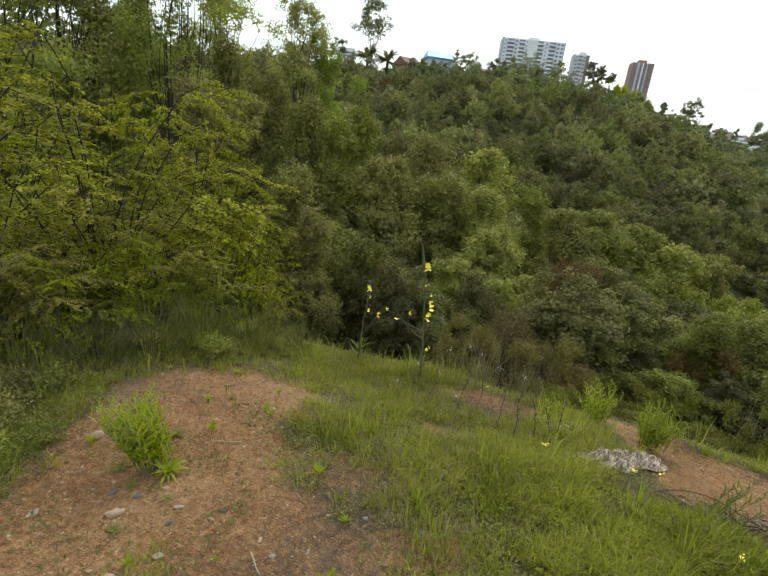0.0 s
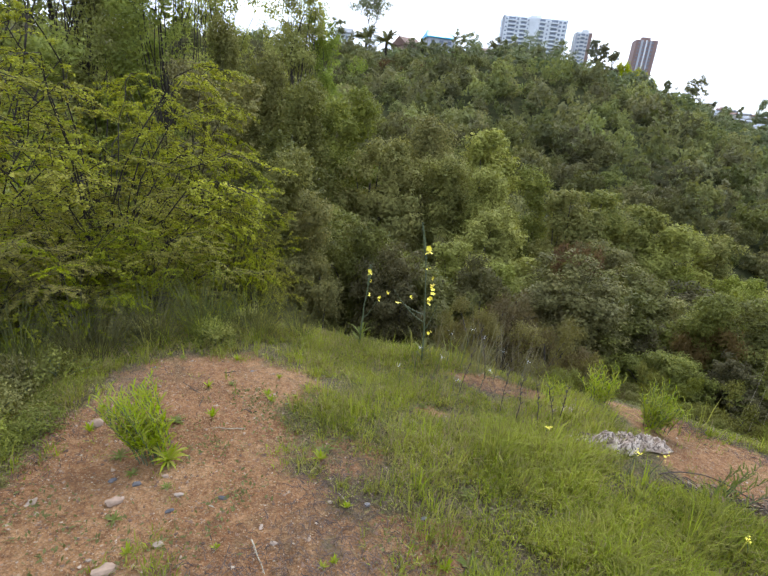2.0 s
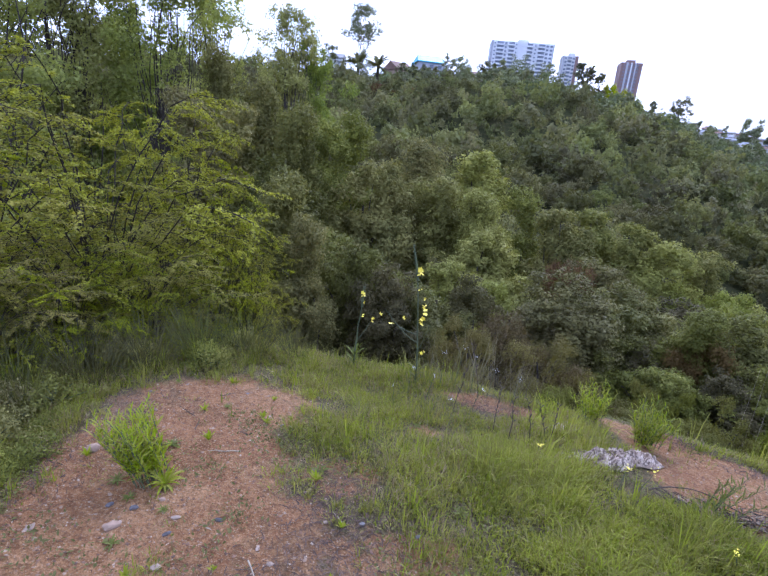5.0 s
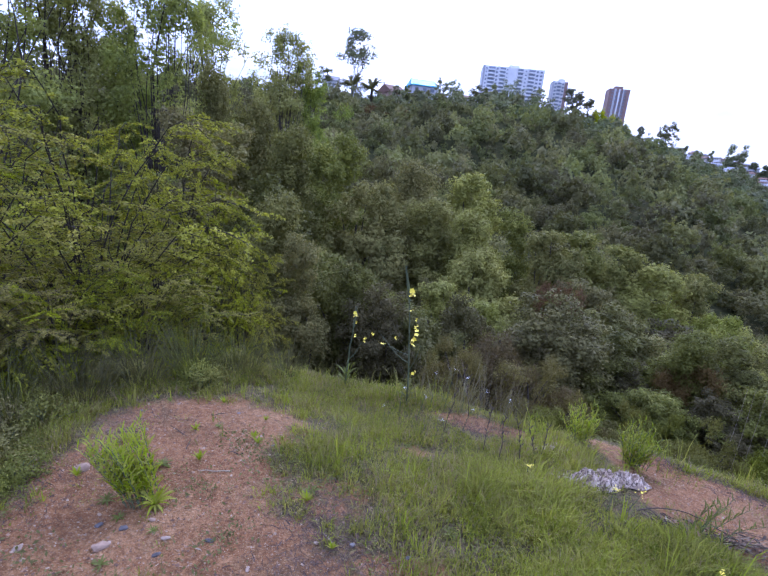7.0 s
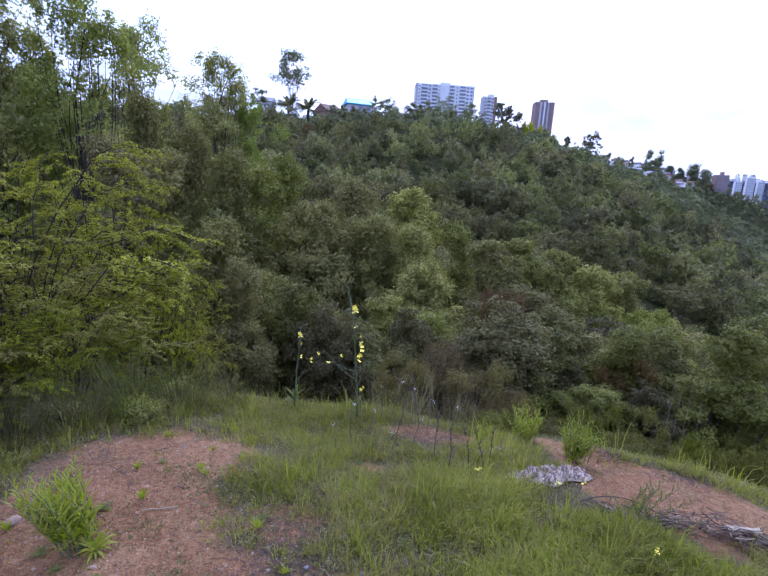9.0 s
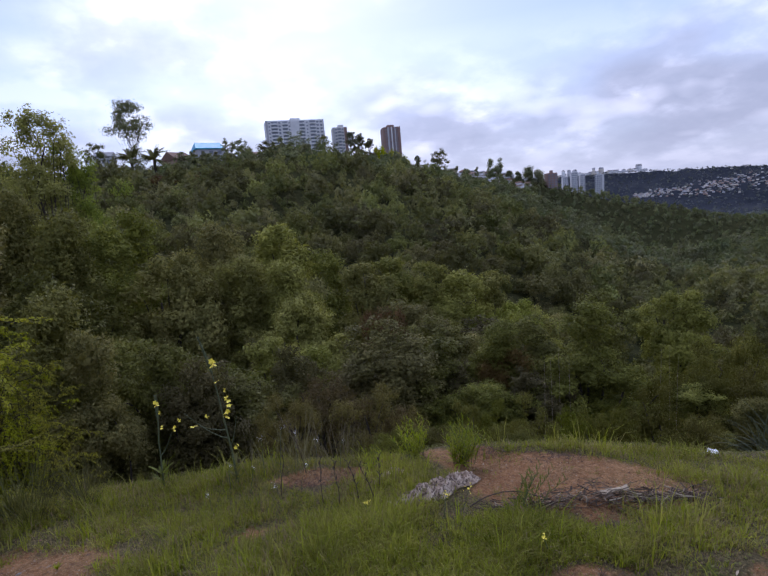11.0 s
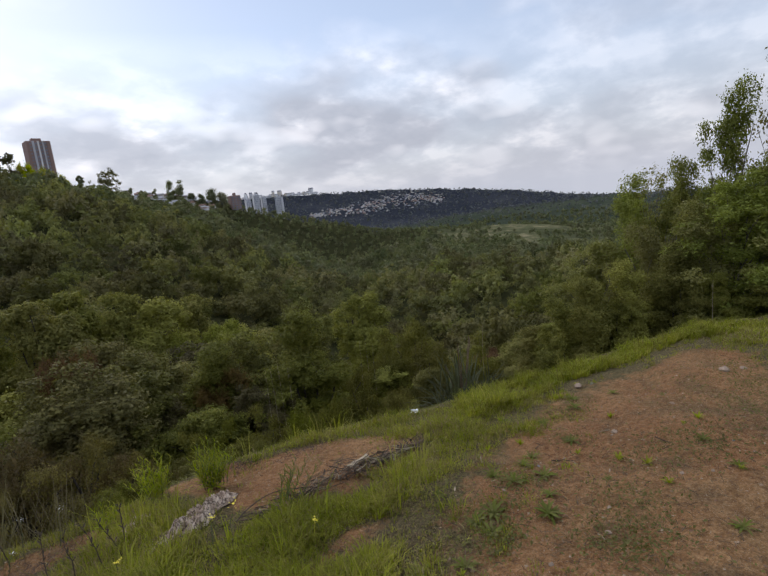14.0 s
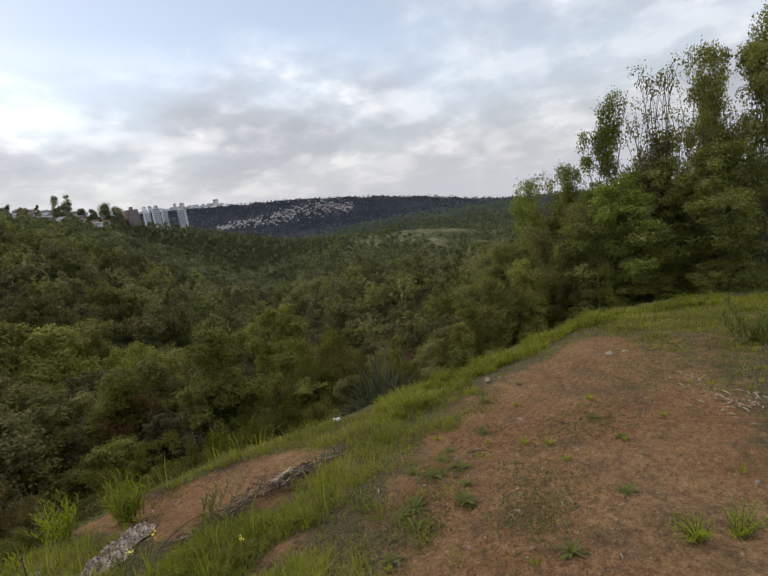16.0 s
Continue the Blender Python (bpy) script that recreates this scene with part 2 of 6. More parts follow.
# ---- mesh helpers ----
def mesh_from(name, verts, quads, mats, smooth=False):
    """A mesh of quads (or triangles) from arrays."""
    me = bpy.data.meshes.new(name)
    verts, quads = np.asarray(verts, dtype=np.float32), np.asarray(quads, dtype=np.int32)
    k = quads.shape[1]
    me.vertices.add(len(verts))
    me.vertices.foreach_set("co", verts.ravel())
    me.loops.add(quads.size)
    me.loops.foreach_set("vertex_index", quads.ravel())
    me.polygons.add(len(quads))
    me.polygons.foreach_set("loop_start", np.arange(0, quads.size, k, dtype=np.int32))
    if smooth:
        me.polygons.foreach_set("use_smooth", np.ones(len(quads), dtype=bool))
    me.update(calc_edges=True)
    for mt in mats if isinstance(mats, (list, tuple)) else [mats]:
        me.materials.append(mt)
    return me


def thing(name, label, category, group="", m=None, kind=""):
    ob = new(name)
    ob.empty_display_size = 0.1
    if m is not None:
        ob.matrix_basis = m
    return tagged(ob, label, category, group, kind)


def child(name, me, parent, label=""):
    ob = new(name, me)
    ob.parent = parent
    return tagged(ob, label)


def bm_mesh(name, bm, mat, smooth=False):
    me = bpy.data.meshes.new(name)
    bm.to_mesh(me)
    bm.free()
    for p in me.polygons:
        p.use_smooth = smooth
    me.materials.append(mat)
    return me


def unit(v):
    return v / np.maximum(np.linalg.norm(v, axis=-1, keepdims=True), 1e-9)


def leaf_arrays(rng, pos, nrm, size, aspect=0.5, droop=0.0, tri=False):
    """Pointed leaves at pos, facing nrm: one quad each, or one triangle far off."""
    n = len(pos)
    side = unit(np.cross(nrm, rng.normal(size=(n, 3))))
    along = np.cross(side, nrm)
    along[:, 2] -= droop
    along = unit(along)
    L, Wd = (size * 0.5)[:, None], (size * 0.5 * aspect)[:, None]
    if tri:
        v = np.stack([pos - along * L + side * Wd, pos - along * L - side * Wd, pos + along * L], axis=1).reshape(-1, 3)
        return v, np.arange(3 * n).reshape(-1, 3)
    mid = pos + nrm * (size * 0.08)[:, None]
    v = np.stack([pos - along * L, mid + side * Wd, pos + along * L, mid - side * Wd], axis=1).reshape(-1, 3)
    return v, np.arange(4 * n).reshape(-1, 4)


def tube(path, radii, sides=6):
    """A tapered tube along points: verts and quads."""
    path, radii = np.asarray(path, float), np.asarray(radii, float)
    d = unit(np.gradient(path, axis=0))
    ref = np.array([0.31, 0.95, 0.1]) if abs(d[0, 2]) > 0.6 else np.array([0.0, 0.0, 1.0])
    u = unit(np.cross(d, ref))
    v = np.cross(d, u)
    a = np.linspace(0, 2 * np.pi, sides, endpoint=False)
    ring = (u[:, None] * np.cos(a)[None, :, None] + v[:, None] * np.sin(a)[None, :, None]) * radii[:, None, None]
    verts = (path[:, None] + ring).reshape(-1, 3)
    i, j = np.meshgrid(np.arange(len(path) - 1), np.arange(sides), indexing="ij")
    q = np.stack([i * sides + j, i * sides + (j + 1) % sides, (i + 1) * sides + (j + 1) % sides, (i + 1) * sides + j], -1)
    return verts, q.reshape(-1, 4)


def gather(pairs):
    vs, qs, k = [], [], 0
    for v, q in pairs:
        vs.append(v)
        qs.append(q + k)
        k += len(v)
    return np.concatenate(vs), np.concatenate(qs)


# ---- the lie of the land, in metres round the standing place ----
AZ = [-180, -130, -90, -60, -40, -22, -10, 0, 10, 20, 30, 37, 43, 50, 57, 64, 72, 80, 88, 97, 110, 140, 180]
#        how far the brow of the knoll lies, and how steeply one looks down on it
BROW_R = [9, 7, 5.2, 4.6, 4.6, 4.7, 4.7, 4.6, 4.5, 4.3, 4.4, 4.5, 4.7, 4.9, 5.2, 5.6, 6.3, 7.4, 9.0, 10.5, 11.5, 12, 9]
BROW_E = [13, 16, 20, 23, 25.2, 24.9, 25.4, 26.6, 26.8, 28.3, 26.8, 26.5, 26.1, 25.7, 25.0, 23.8, 22.0, 19.4, 16.2, 14.6, 13.4, 12.5, 13]
#        the ravine floor, the hill across it, the dip behind, the next ridge, the far valley and the far tableland
RAV_R = [30, 28, 24, 22, 20, 20, 21, 22, 22, 23, 26, 30, 37, 46, 54, 56, 54, 48, 38, 30, 30, 30, 30]
RAV_Z = [-3, -4, -5, -6, -6, -6, -6, -6.3, -6.6, -7, -7.8, -9.4, -11.8, -14.5, -16.8, -17, -15.2, -12, -8, -5, -4, -3, -3]
HILL_R = [150, 136, 128, 122, 119, 122, 139, 153, 161, 170, 184, 197, 211, 224, 238, 224, 200, 178, 160, 150, 150, 150, 150]
#        the crest of that hill by bearing: it falls to the notch at 51 degrees, where the near spur comes in
CREST_AZ = [-180, -90, -40, -22, -10, -4, 0, 4, 7, 10, 12, 15, 18, 21, 24, 28, 31, 34, 37, 40, 43, 46, 48.5, 51, 54, 57, 61, 65, 69, 73, 76, 80, 88, 97, 110, 140, 180]
CREST_E = [0, 2, 4.4, 4.8, 4.5, 4.7, 4.9, 5.5, 6.2, 6.5, 6.7, 5.6, 5.4, 4.9, 3.9, 2.8, 2.1, 1.4, 0.0, -1.5, -3.3, -5.4, -7.0, -7.6, -7.0, -6.0, -5.6, -6.0, -6.3, -7.0, -7.8, -8.2, -8.4, -7.5, -5, -2, 0]
DIP_Z = [0, 0, 0, 0, 0, 0, 0, 0, 0, -8, -20, -32, -42, -50, -55, -55, -50, -46, -44, -34, -16, 0, 0]
NEXT_R = [480, 480, 480, 480, 480, 480, 470, 455, 455, 445, 445, 445, 450, 470, 500, 510, 520, 520, 520, 500, 480, 480, 480]
NEXT_E = [0.5, 0.5, 2, 3, 3.5, 3.5, 3.8, 4.4, 4.6, 4.1, 3.2, 1.9, -0.1, -2.1, -3.9, -4.2, -4.3, -6.0, -5.5, -4.5, -3, -1, 0.5]
MID_E = [-3, -3, -3, -3, -3, -3, -3, -3, -3, -3, -3.5, -4, -4.2, -4.2, -3.9, -2.8, -2.4, -2.2, -2.5, -2.5, -3, -3, -3]
FAR_E = [-0.5, -0.5, 0, 0.5, 1, 1.5, 1.8, 2, 2, 2, 2, 1.8, 1.6, 1.3, 0.95, 0.35, -0.75, -2.1, -2.5, -2.2, -1.5, -0.5, -0.5]


def land(x, y):
    """The height of the ground, for arrays."""
    x, y = np.asarray(x, float), np.asarray(y, float)
    r, az = np.hypot(x, y), np.degrees(np.arctan2(x, y))

    def at(tab, by=AZ):
        fine = np.arange(-180, 180.5, 1.5)
        v = np.interp(fine, by, tab)
        k = np.array([1, 2, 3, 2, 1]) / 9.0
        v = np.convolve(np.r_[v[-3:-1], v, v[1:3]], k, "valid")
        return np.interp(az, fine, v)

    def tan(tab):
        return np.tan(np.radians(at(tab)))

    b = at(BROW_R)
    zb = EYE_HEIGHT - b * tan(BROW_E)
    steep = np.clip(np.tan(np.radians(at(BROW_E))) / 0.47, 0.35, 1.1)
    rr, hr, nr = at(RAV_R), at(HILL_R), at(NEXT_R)
    stations = [(b * 1.0, zb), (b * 1.08 + 0.2, zb - 0.22 * steep), (b + 4.0, zb - 3.6 * steep), (rr, at(RAV_Z)), (rr * 1.25, at(RAV_Z) + 0.6), (hr, EYE_HEIGHT + hr * np.tan(np.radians(at(CREST_E, CREST_AZ)))),
                (hr * 1.5, at(DIP_Z)), (nr, EYE_HEIGHT + nr * tan(NEXT_E)),
                (nr * 1.4, np.full_like(r, -58.0)), (np.full_like(r, 1000.0), EYE_HEIGHT + 1000 * tan(MID_E)), (np.full_like(r, 1500.0), np.full_like(r, -76.0)),
                (np.full_like(r, 2600.0), EYE_HEIGHT + 2600 * tan(FAR_E)), (np.full_like(r, 4600.0), EYE_HEIGHT + 4600 * (tan(FAR_E) - 0.006))]
    z = zb * np.clip(r / b, 0, 1) ** 1.6
    for (r0, z0), (r1, z1) in zip(stations[:-1], stations[1:]):
        f = np.clip((r - r0) / np.maximum(r1 - r0, 1e-6), 0, 1)
        f = 0.55 * f + 0.45 * f * f * (3 - 2 * f)
        z = np.where(r > r0, z0 + (z1 - z0) * f, z)
    return z


def ripple(x, y):
    """Unevenness: small clods underfoot, humps further out."""
    r = np.hypot(x, y)
    v = np.array([noise.fractal(Vector((a * 0.9, b * 0.9, 3.1)), 0.8, 2.1, 5) for a, b in zip(np.ravel(x), np.ravel(y))]).reshape(np.shape(x))
    h = np.array([noise.fractal(Vector((a * 0.035, b * 0.035, 7.7)), 0.9, 2.0, 4) for a, b in zip(np.ravel(x), np.ravel(y))]).reshape(np.shape(x))
    return v * 0.035 * np.clip(r, 0, 1.5) + h * np.clip((r - 14) / 40, 0, 1) * 1.2 + h * np.clip((r - 600) / 900, 0, 1) * 9


def soil_value(x, y):
    """1 on bare earth, 0 under turf."""
    x, y = np.asarray(x, float), np.asarray(y, float)
    s = np.zeros_like(x)
    for cx, cy, ax, ay, turn, full in BARE:
        c, d = math.cos(radians(turn)), math.sin(radians(turn))
        u, v = ((x - cx) * c + (y - cy) * d) / ax, (-(x - cx) * d + (y - cy) * c) / ay
        s = np.maximum(s, full * np.clip(1.5 - np.hypot(u, v), 0, 1))
    return np.clip(s, 0, 1)


# bare earth: x, y, half length, half width, turn in degrees, how bare
BARE = [(-1.58, 2.5, 0.30, 0.50, 15, 0.9), (-1.15, 1.9, 0.62, 0.85, 25, 1.0), (-1.15, 3.15, 0.75, 0.62, 30, 0.95), (-0.55, 1.75, 0.45, 0.5, 0, 1.0), (-0.75, 2.4, 0.35, 0.5, 0, 0.8),
        (0.1, 1.7, 0.6, 0.35, 10, 0.62), (-0.15, 2.45, 0.3, 0.3, 0, 0.55), (2.45, 3.25, 0.38, 1.0, 12, 1.0), (2.75, 2.6, 0.9, 0.30, -22, 0.8),
        (3.3, 2.4, 0.6, 0.22, -20, 0.5), (1.15, 4.0, 0.5, 0.2, -8, 0.85), (2.0, 1.8, 0.4, 0.14, -15, 0.55), (0.45, 3.2, 0.16, 0.14, 0, 0.6),
        (2.95, 3.05, 0.95, 0.30, -38, 0.9), (4.2, 0.25, 2.3, 1.25, -8, 1.0), (2.6, 0.1, 1.3, 1.15, 20, 1.0), (6.2, -1.0, 1.6, 0.8, -20, 0.45), (6.2, 0.15, 1.2, 0.55, -8, 0.9), (-2.0, 0.9, 1.0, 0.9, 0, 0.9), (2.70, 2.46, 0.85, 0.14, -13, 0.75)]


def build_ground():
    rings = [0.0, 0.25, 0.5, 0.75, 1.0]
    while rings[-1] < 4500:
        r = rings[-1]
        rings.append(r * (1.022 if r < 12 else 1.05 if r < 120 else 1.09))
    R = np.array(rings[1:])
    fine = np.radians(np.r_[np.arange(-60, 115, 0.75), np.arange(115, 300, 2.5)])
    g, a = np.meshgrid(R, fine, indexing="ij")
    x, y = (g * np.sin(a)), (g * np.cos(a))
    z = land(x, y) + ripple(x, y)
    v = np.c_[x.ravel(), y.ravel(), z.ravel()]
    nr, na = len(R), len(fine)
    i, j = np.meshgrid(np.arange(nr - 1), np.arange(na), indexing="ij")
    q = np.stack([i * na + j, (i + 1) * na + j, (i + 1) * na + (j + 1) % na, i * na + (j + 1) % na], -1).reshape(-1, 4)[:, ::-1]
    v = np.vstack([v, [[0, 0, 0.0]]])
    me = mesh_from("ground", v, q, [SOIL, SCRUB, FAR_WOOD_HAZED, PALE_SCRUB, MID_WOOD], True)
    bm = bmesh.new()
    bm.from_mesh(me)
    bm.verts.ensure_lookup_table()
    for k in range(na):
        bm.faces.new((bm.verts[k], bm.verts[(k + 1) % na], bm.verts[len(v) - 1])).smooth = True
    bmesh.ops.recalc_face_normals(bm, faces=bm.faces)
    bm.to_mesh(me)
    bm.free()
    me.polygons.foreach_set("use_smooth", np.ones(len(me.polygons), dtype=bool))
    co = np.zeros(len(me.vertices) * 3, dtype=np.float32)
    me.vertices.foreach_get("co", co)
    co = co.reshape(-1, 3)
    att = me.attributes.new("soil", "FLOAT", "POINT")
    att.data.foreach_set("value", soil_value(co[:, 0], co[:, 1]).astype(np.float32))
    for p in me.polygons:
        r = math.hypot(p.center.x, p.center.y)
        a = math.degrees(math.atan2(p.center.x, p.center.y))
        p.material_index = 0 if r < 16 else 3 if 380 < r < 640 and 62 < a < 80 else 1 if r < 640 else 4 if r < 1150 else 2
    if sum(p.normal.z for p in me.polygons) < 0:
        me.flip_normals()
    return tagged(new("ground", me), "orange-brown bare soil and short turf falling into a wooded ravine", "ground", kind="structure")


build_ground()


def ground_z(x, y):
    x, y = float(x), float(y)
    return float(land(np.array([x]), np.array([y]))[0] + ripple(np.array([x]), np.array([y]))[0])


# ---- trees and bushes ----
def grow(seed, height, spread, base, clumps, leaves, leaf, clump, trunk, limbs, lobes=0.25, aspect=0.5, lean=0.0, stray=0.12, tri=False, loose=0.35, flat=0.8, point=0.0, crowns=0, up=0.25, twigs=0, inner=0):
    """Arrays for a woody plant: its stem with limbs, and its crown, leaves gathered in clumps.
    base: where the crown starts (share of the height); clump: clump radius; lobes: unevenness; stray: share of leaves on outstanding twigs;
    crowns: number of separate heads; twigs: small clumps on each clump; up: how far the leaves gather on the upper side of the clumps."""
    rng = np.random.default_rng(seed)
    c = []
    top, low = height - clump * 0.6, height * base + clump * 0.5
    ph = rng.uniform(0, 6.28, 4)
    heads = []
    for i in range(crowns):
        # the heads of the crown: upright, the tallest in the middle
        a, q = i * 2.4 + rng.uniform(-0.4, 0.4), math.sqrt(i / crowns) * rng.uniform(0.85, 1.15)
        heads.append((spread * 0.66 * q * math.cos(a), spread * 0.66 * q * math.sin(a), spread * rng.uniform(0.32, 0.46), low + (top - low) * (1 - 0.5 * q * q) * rng.uniform(0.82, 1.0)))
    heads.sort(key=lambda h: -h[3])
    while len(c) < clumps:
        t = rng.uniform(0, 1) ** 0.85
        a = rng.uniform(0, 2 * np.pi)
        if heads:
            hx, hy, hr, ht = heads[len(c) % len(heads)]
            t = rng.uniform(0.0, 1) ** 0.75
            rr = (hr - clump * 0.4) * (1 - t ** 2.4) ** 0.55 * rng.uniform(0.7, 1.15)
            p = np.array((hx + rr * math.cos(a), hy + rr * math.sin(a), low + (ht - low) * t))
        else:
            prof = math.sin(math.pi * min(1, 0.22 + 0.70 * t) ** 0.8) ** 0.6
            prof *= 1 - point * t * t
            edge = (spread - clump * 0.6) * prof * (1 + lobes * (math.sin(2 * a + ph[0]) * 0.5 + math.sin(3 * a + ph[1] + 4 * t) * 0.5 + rng.normal() * 0.35))
            rr = edge * rng.uniform(0.1, 1) ** 0.4
            p = np.array((rr * math.cos(a) + lean * t * height, rr * math.sin(a), low + (top - low) * t))
        if all(np.linalg.norm(p - o) > clump * 0.5 for o in c[-40:]) or rng.uniform() < 0.1:
            c.append(p)
    c = np.array(c)
    size = clump * rng.uniform(0.6, 1.25, len(c))
    woods = []
    trunk_top = np.array([lean * 0.7 * height, 0, height * (0.66 if crowns else 0.88)])
    k = 7
    s = np.linspace(0, 1, k)
    wob = np.cumsum(rng.normal(size=(k, 3)) * (0.012 if crowns else 0.03) * height, 0) * s[:, None]
    spine = s[:, None] * trunk_top + wob * [1, 1, 0.1]
    spine[0] = 0, 0, -0.25
    woods.append(tube(spine, trunk * (1 - 0.85 * s) + 0.006, 7))
    order = rng.permutation(len(c))[:limbs]
    for i in order:
        end = c[i]
        f = min(0.8, max(0.08, (end[2] / height) * rng.uniform(0.35, 0.75)))
        st = np.array([np.interp(f, s, spine[:, d]) for d in range(3)])
        mid = (st + end) / 2 + rng.normal(size=3) * 0.05 * height + [0, 0, 0.03 * height]
        u = np.linspace(0, 1, 6)[:, None]
        pth = (1 - u) ** 2 * st + 2 * u * (1 - u) * mid + u ** 2 * end
        woods.append(tube(pth, trunk * 0.42 * (1 - f) * (1 - 0.85 * u[:, 0]) + 0.005, 5))
    heart, bulk = c, size
    if twigs:
        # each clump bears smaller ones on its upper side
        c, size = np.repeat(c, twigs, 0), np.repeat(size, twigs)
        c = c + unit(rng.normal(size=c.shape) + [0, 0, 0.55]) * (size * rng.uniform(0.5, 0.95, len(c)))[:, None] * [1, 1, flat]
        size = size * rng.uniform(0.28, 0.5, len(c))
    which = rng.choice(len(c), leaves, p=size ** 2 / np.sum(size ** 2))
    d = unit(rng.normal(size=(leaves, 3)) + [0, 0, up])
    far = np.where(rng.uniform(size=leaves) < stray, rng.uniform(1.0, 1.5, leaves), rng.uniform(0.55, 1.08, leaves))
    # twigs lift parts of each clump out of the round
    knob = 1 + 0.22 * np.sin(d[:, 0] * 7 + which) * np.sin(d[:, 1] * 6 + which * 1.7) + 0.15 * np.sin(d[:, 2] * 9 + which * 0.6)
    pos = c[which] + d * (size[which] * far * knob)[:, None] * [1, 1, flat]
    pos[:, 2] = np.maximum(pos[:, 2], 0.03)
    out = unit(pos - np.array([lean * height * 0.5, 0, (low + top) / 2]))
    nrm = unit(d * 0.8 + out * 0.4 + [0, 0, 0.3] + rng.normal(size=(leaves, 3)) * loose)
    wide = leaf * rng.uniform(0.6, 1.3, leaves)
    if inner:
        # added broad leaves inside each clump, there to block light and darken gaps
        k = np.repeat(np.arange(len(heart)), inner)
        e = unit(rng.normal(size=(len(k), 3)))
        at = heart[k] + e * (bulk[k] * rng.uniform(0.15, 0.40, len(k)))[:, None]
        at[:, 2] = np.maximum(at[:, 2], 0.1)
        pos, nrm, wide = np.concatenate([pos, at]), np.concatenate([nrm, e]), np.concatenate([wide, bulk[k] * rng.uniform(0.18, 0.30, len(k))])
    return gather(woods), leaf_arrays(rng, pos, nrm, wide, aspect, 0.25, tri)


def plant(name, label, category, mats, group, **kw):
    """One woody plant at the origin: an Empty with its trunk and crown."""
    stem, crown = grow(**kw)
    ob = thing(name, label, category, group)
    child("trunk", mesh_from("trunk", *stem, mats[0], True), ob)
    child("crown", mesh_from("crown", *crown, mats[1]), ob)
    return ob


def stand(ob, x, y, size=1.0, turn=0.0, wide=1.0, sink=0.1):
    return pose(x, y, ground_z(x, y) - sink, 0, 0, turn) @ Matrix.Diagonal((size * wide, size * wide, size, 1))


class Kind:
    """Some forms of one kind of plant, set out as copies."""

    def __init__(self, *forms):
        self.forms, self.used, self.i = forms, set(), 0

    def set(self, x, y, size=1.0, turn=None, wide=1.0, form=None, label="", sink=0.1):
        k = self.i % len(self.forms) if form is None else form
        self.i += 1
        turn = (self.i * 137.5) % 360 if turn is None else turn
        m = stand(None, x, y, size, turn, wide, sink)
        ob = self.forms[k]
        if k in self.used:
            ob = copy_thing(ob, m @ Matrix.Diagonal((*(1 / v for v in ob.scale), 1)))
        else:
            self.used.add(k)
            ob.matrix_basis = m
        if label:
            ob["label"] = label
        return ob


def bearing(az, r):
    return r * math.sin(radians(az)), r * math.cos(radians(az))


def form(kind_name, label, group, mats, height, spread, **kw):
    ob = plant(kind_name, label, "bush" if "bush" in kind_name else "tree", mats, group, height=height, spread=spread, **kw)
    return ob, height, spread


class Grove(Kind):
    """Some forms of one kind of plant, set out by bearing."""
    fuller = 1.1

    def rise(self, az, r, top, half, label="", turn=None, form=None):
        """One at a bearing and distance; top: the angle at which its top is seen; half: half its width in metres."""
        x, y = bearing(az, r)
        k = self.i % len(self.forms) if form is None else form
        h = EYE_HEIGHT + r * math.tan(radians(top)) - ground_z(x, y) + 0.1
        size = max(0.3, h / self.height[k])
        return self.set(x, y, size, turn, half * self.fuller / (self.spread[k] * size), k, label)


def variants(n, *args, seed=0, **kw):
    made = [form(*args, seed=seed + i, **kw) for i in range(n)]
    g = Grove(*(m[0] for m in made))
    g.height, g.spread = [m[1] for m in made], [m[2] for m in made]
    return g


NEAR_LEAVES = dict(leaves=62000, leaf=0.050, aspect=0.75, tri=True, loose=0.6, up=0.2, twigs=8, inner=60)
MORE_LEAVES = dict(leaves=30000, leaf=0.074, aspect=0.75, tri=True, loose=0.55, up=0.2, twigs=7, inner=50)
DARK = variants(2, "evergreen_tree", "dense dark green evergreen tree on the ravine slope", "ravine trees", (BARK, LEAF_DARK), 5.0, 1.3,
                seed=11, base=0.02, clumps=40, clump=0.44, crowns=5, flat=0.85, trunk=0.11, limbs=16, **NEAR_LEAVES)
MID = variants(2, "broadleaf_tree", "leafy mid-green tree growing in the ravine", "ravine trees", (BARK, LEAF_MID), 5.0, 1.3,
               seed=31, base=0.02, clumps=42, clump=0.42, crowns=5, flat=1.0, trunk=0.10, limbs=16, lobes=0.35, **NEAR_LEAVES)
LIGHT = variants(2, "feathery_tree", "light green feathery tree in the ravine", "ravine trees", (BARK, LEAF_LIGHT), 5.0, 1.25,
                 seed=51, base=0.02, clumps=44, clump=0.38, crowns=5, flat=1.0, up=0.2, twigs=7, inner=14, trunk=0.09, limbs=20, lobes=0.4, stray=0.25, leaves=42000, leaf=0.066, aspect=0.65, tri=True, loose=0.45, point=0.3)
FAR_DARK = variants(2, "evergreen_tree", "dark green evergreen tree deep in the ravine", "ravine trees", (BARK, LEAF_DARK), 5.0, 1.9,
                    seed=211, base=0.0, clumps=32, clump=0.58, crowns=6, flat=0.85, trunk=0.11, limbs=8, **MORE_LEAVES)
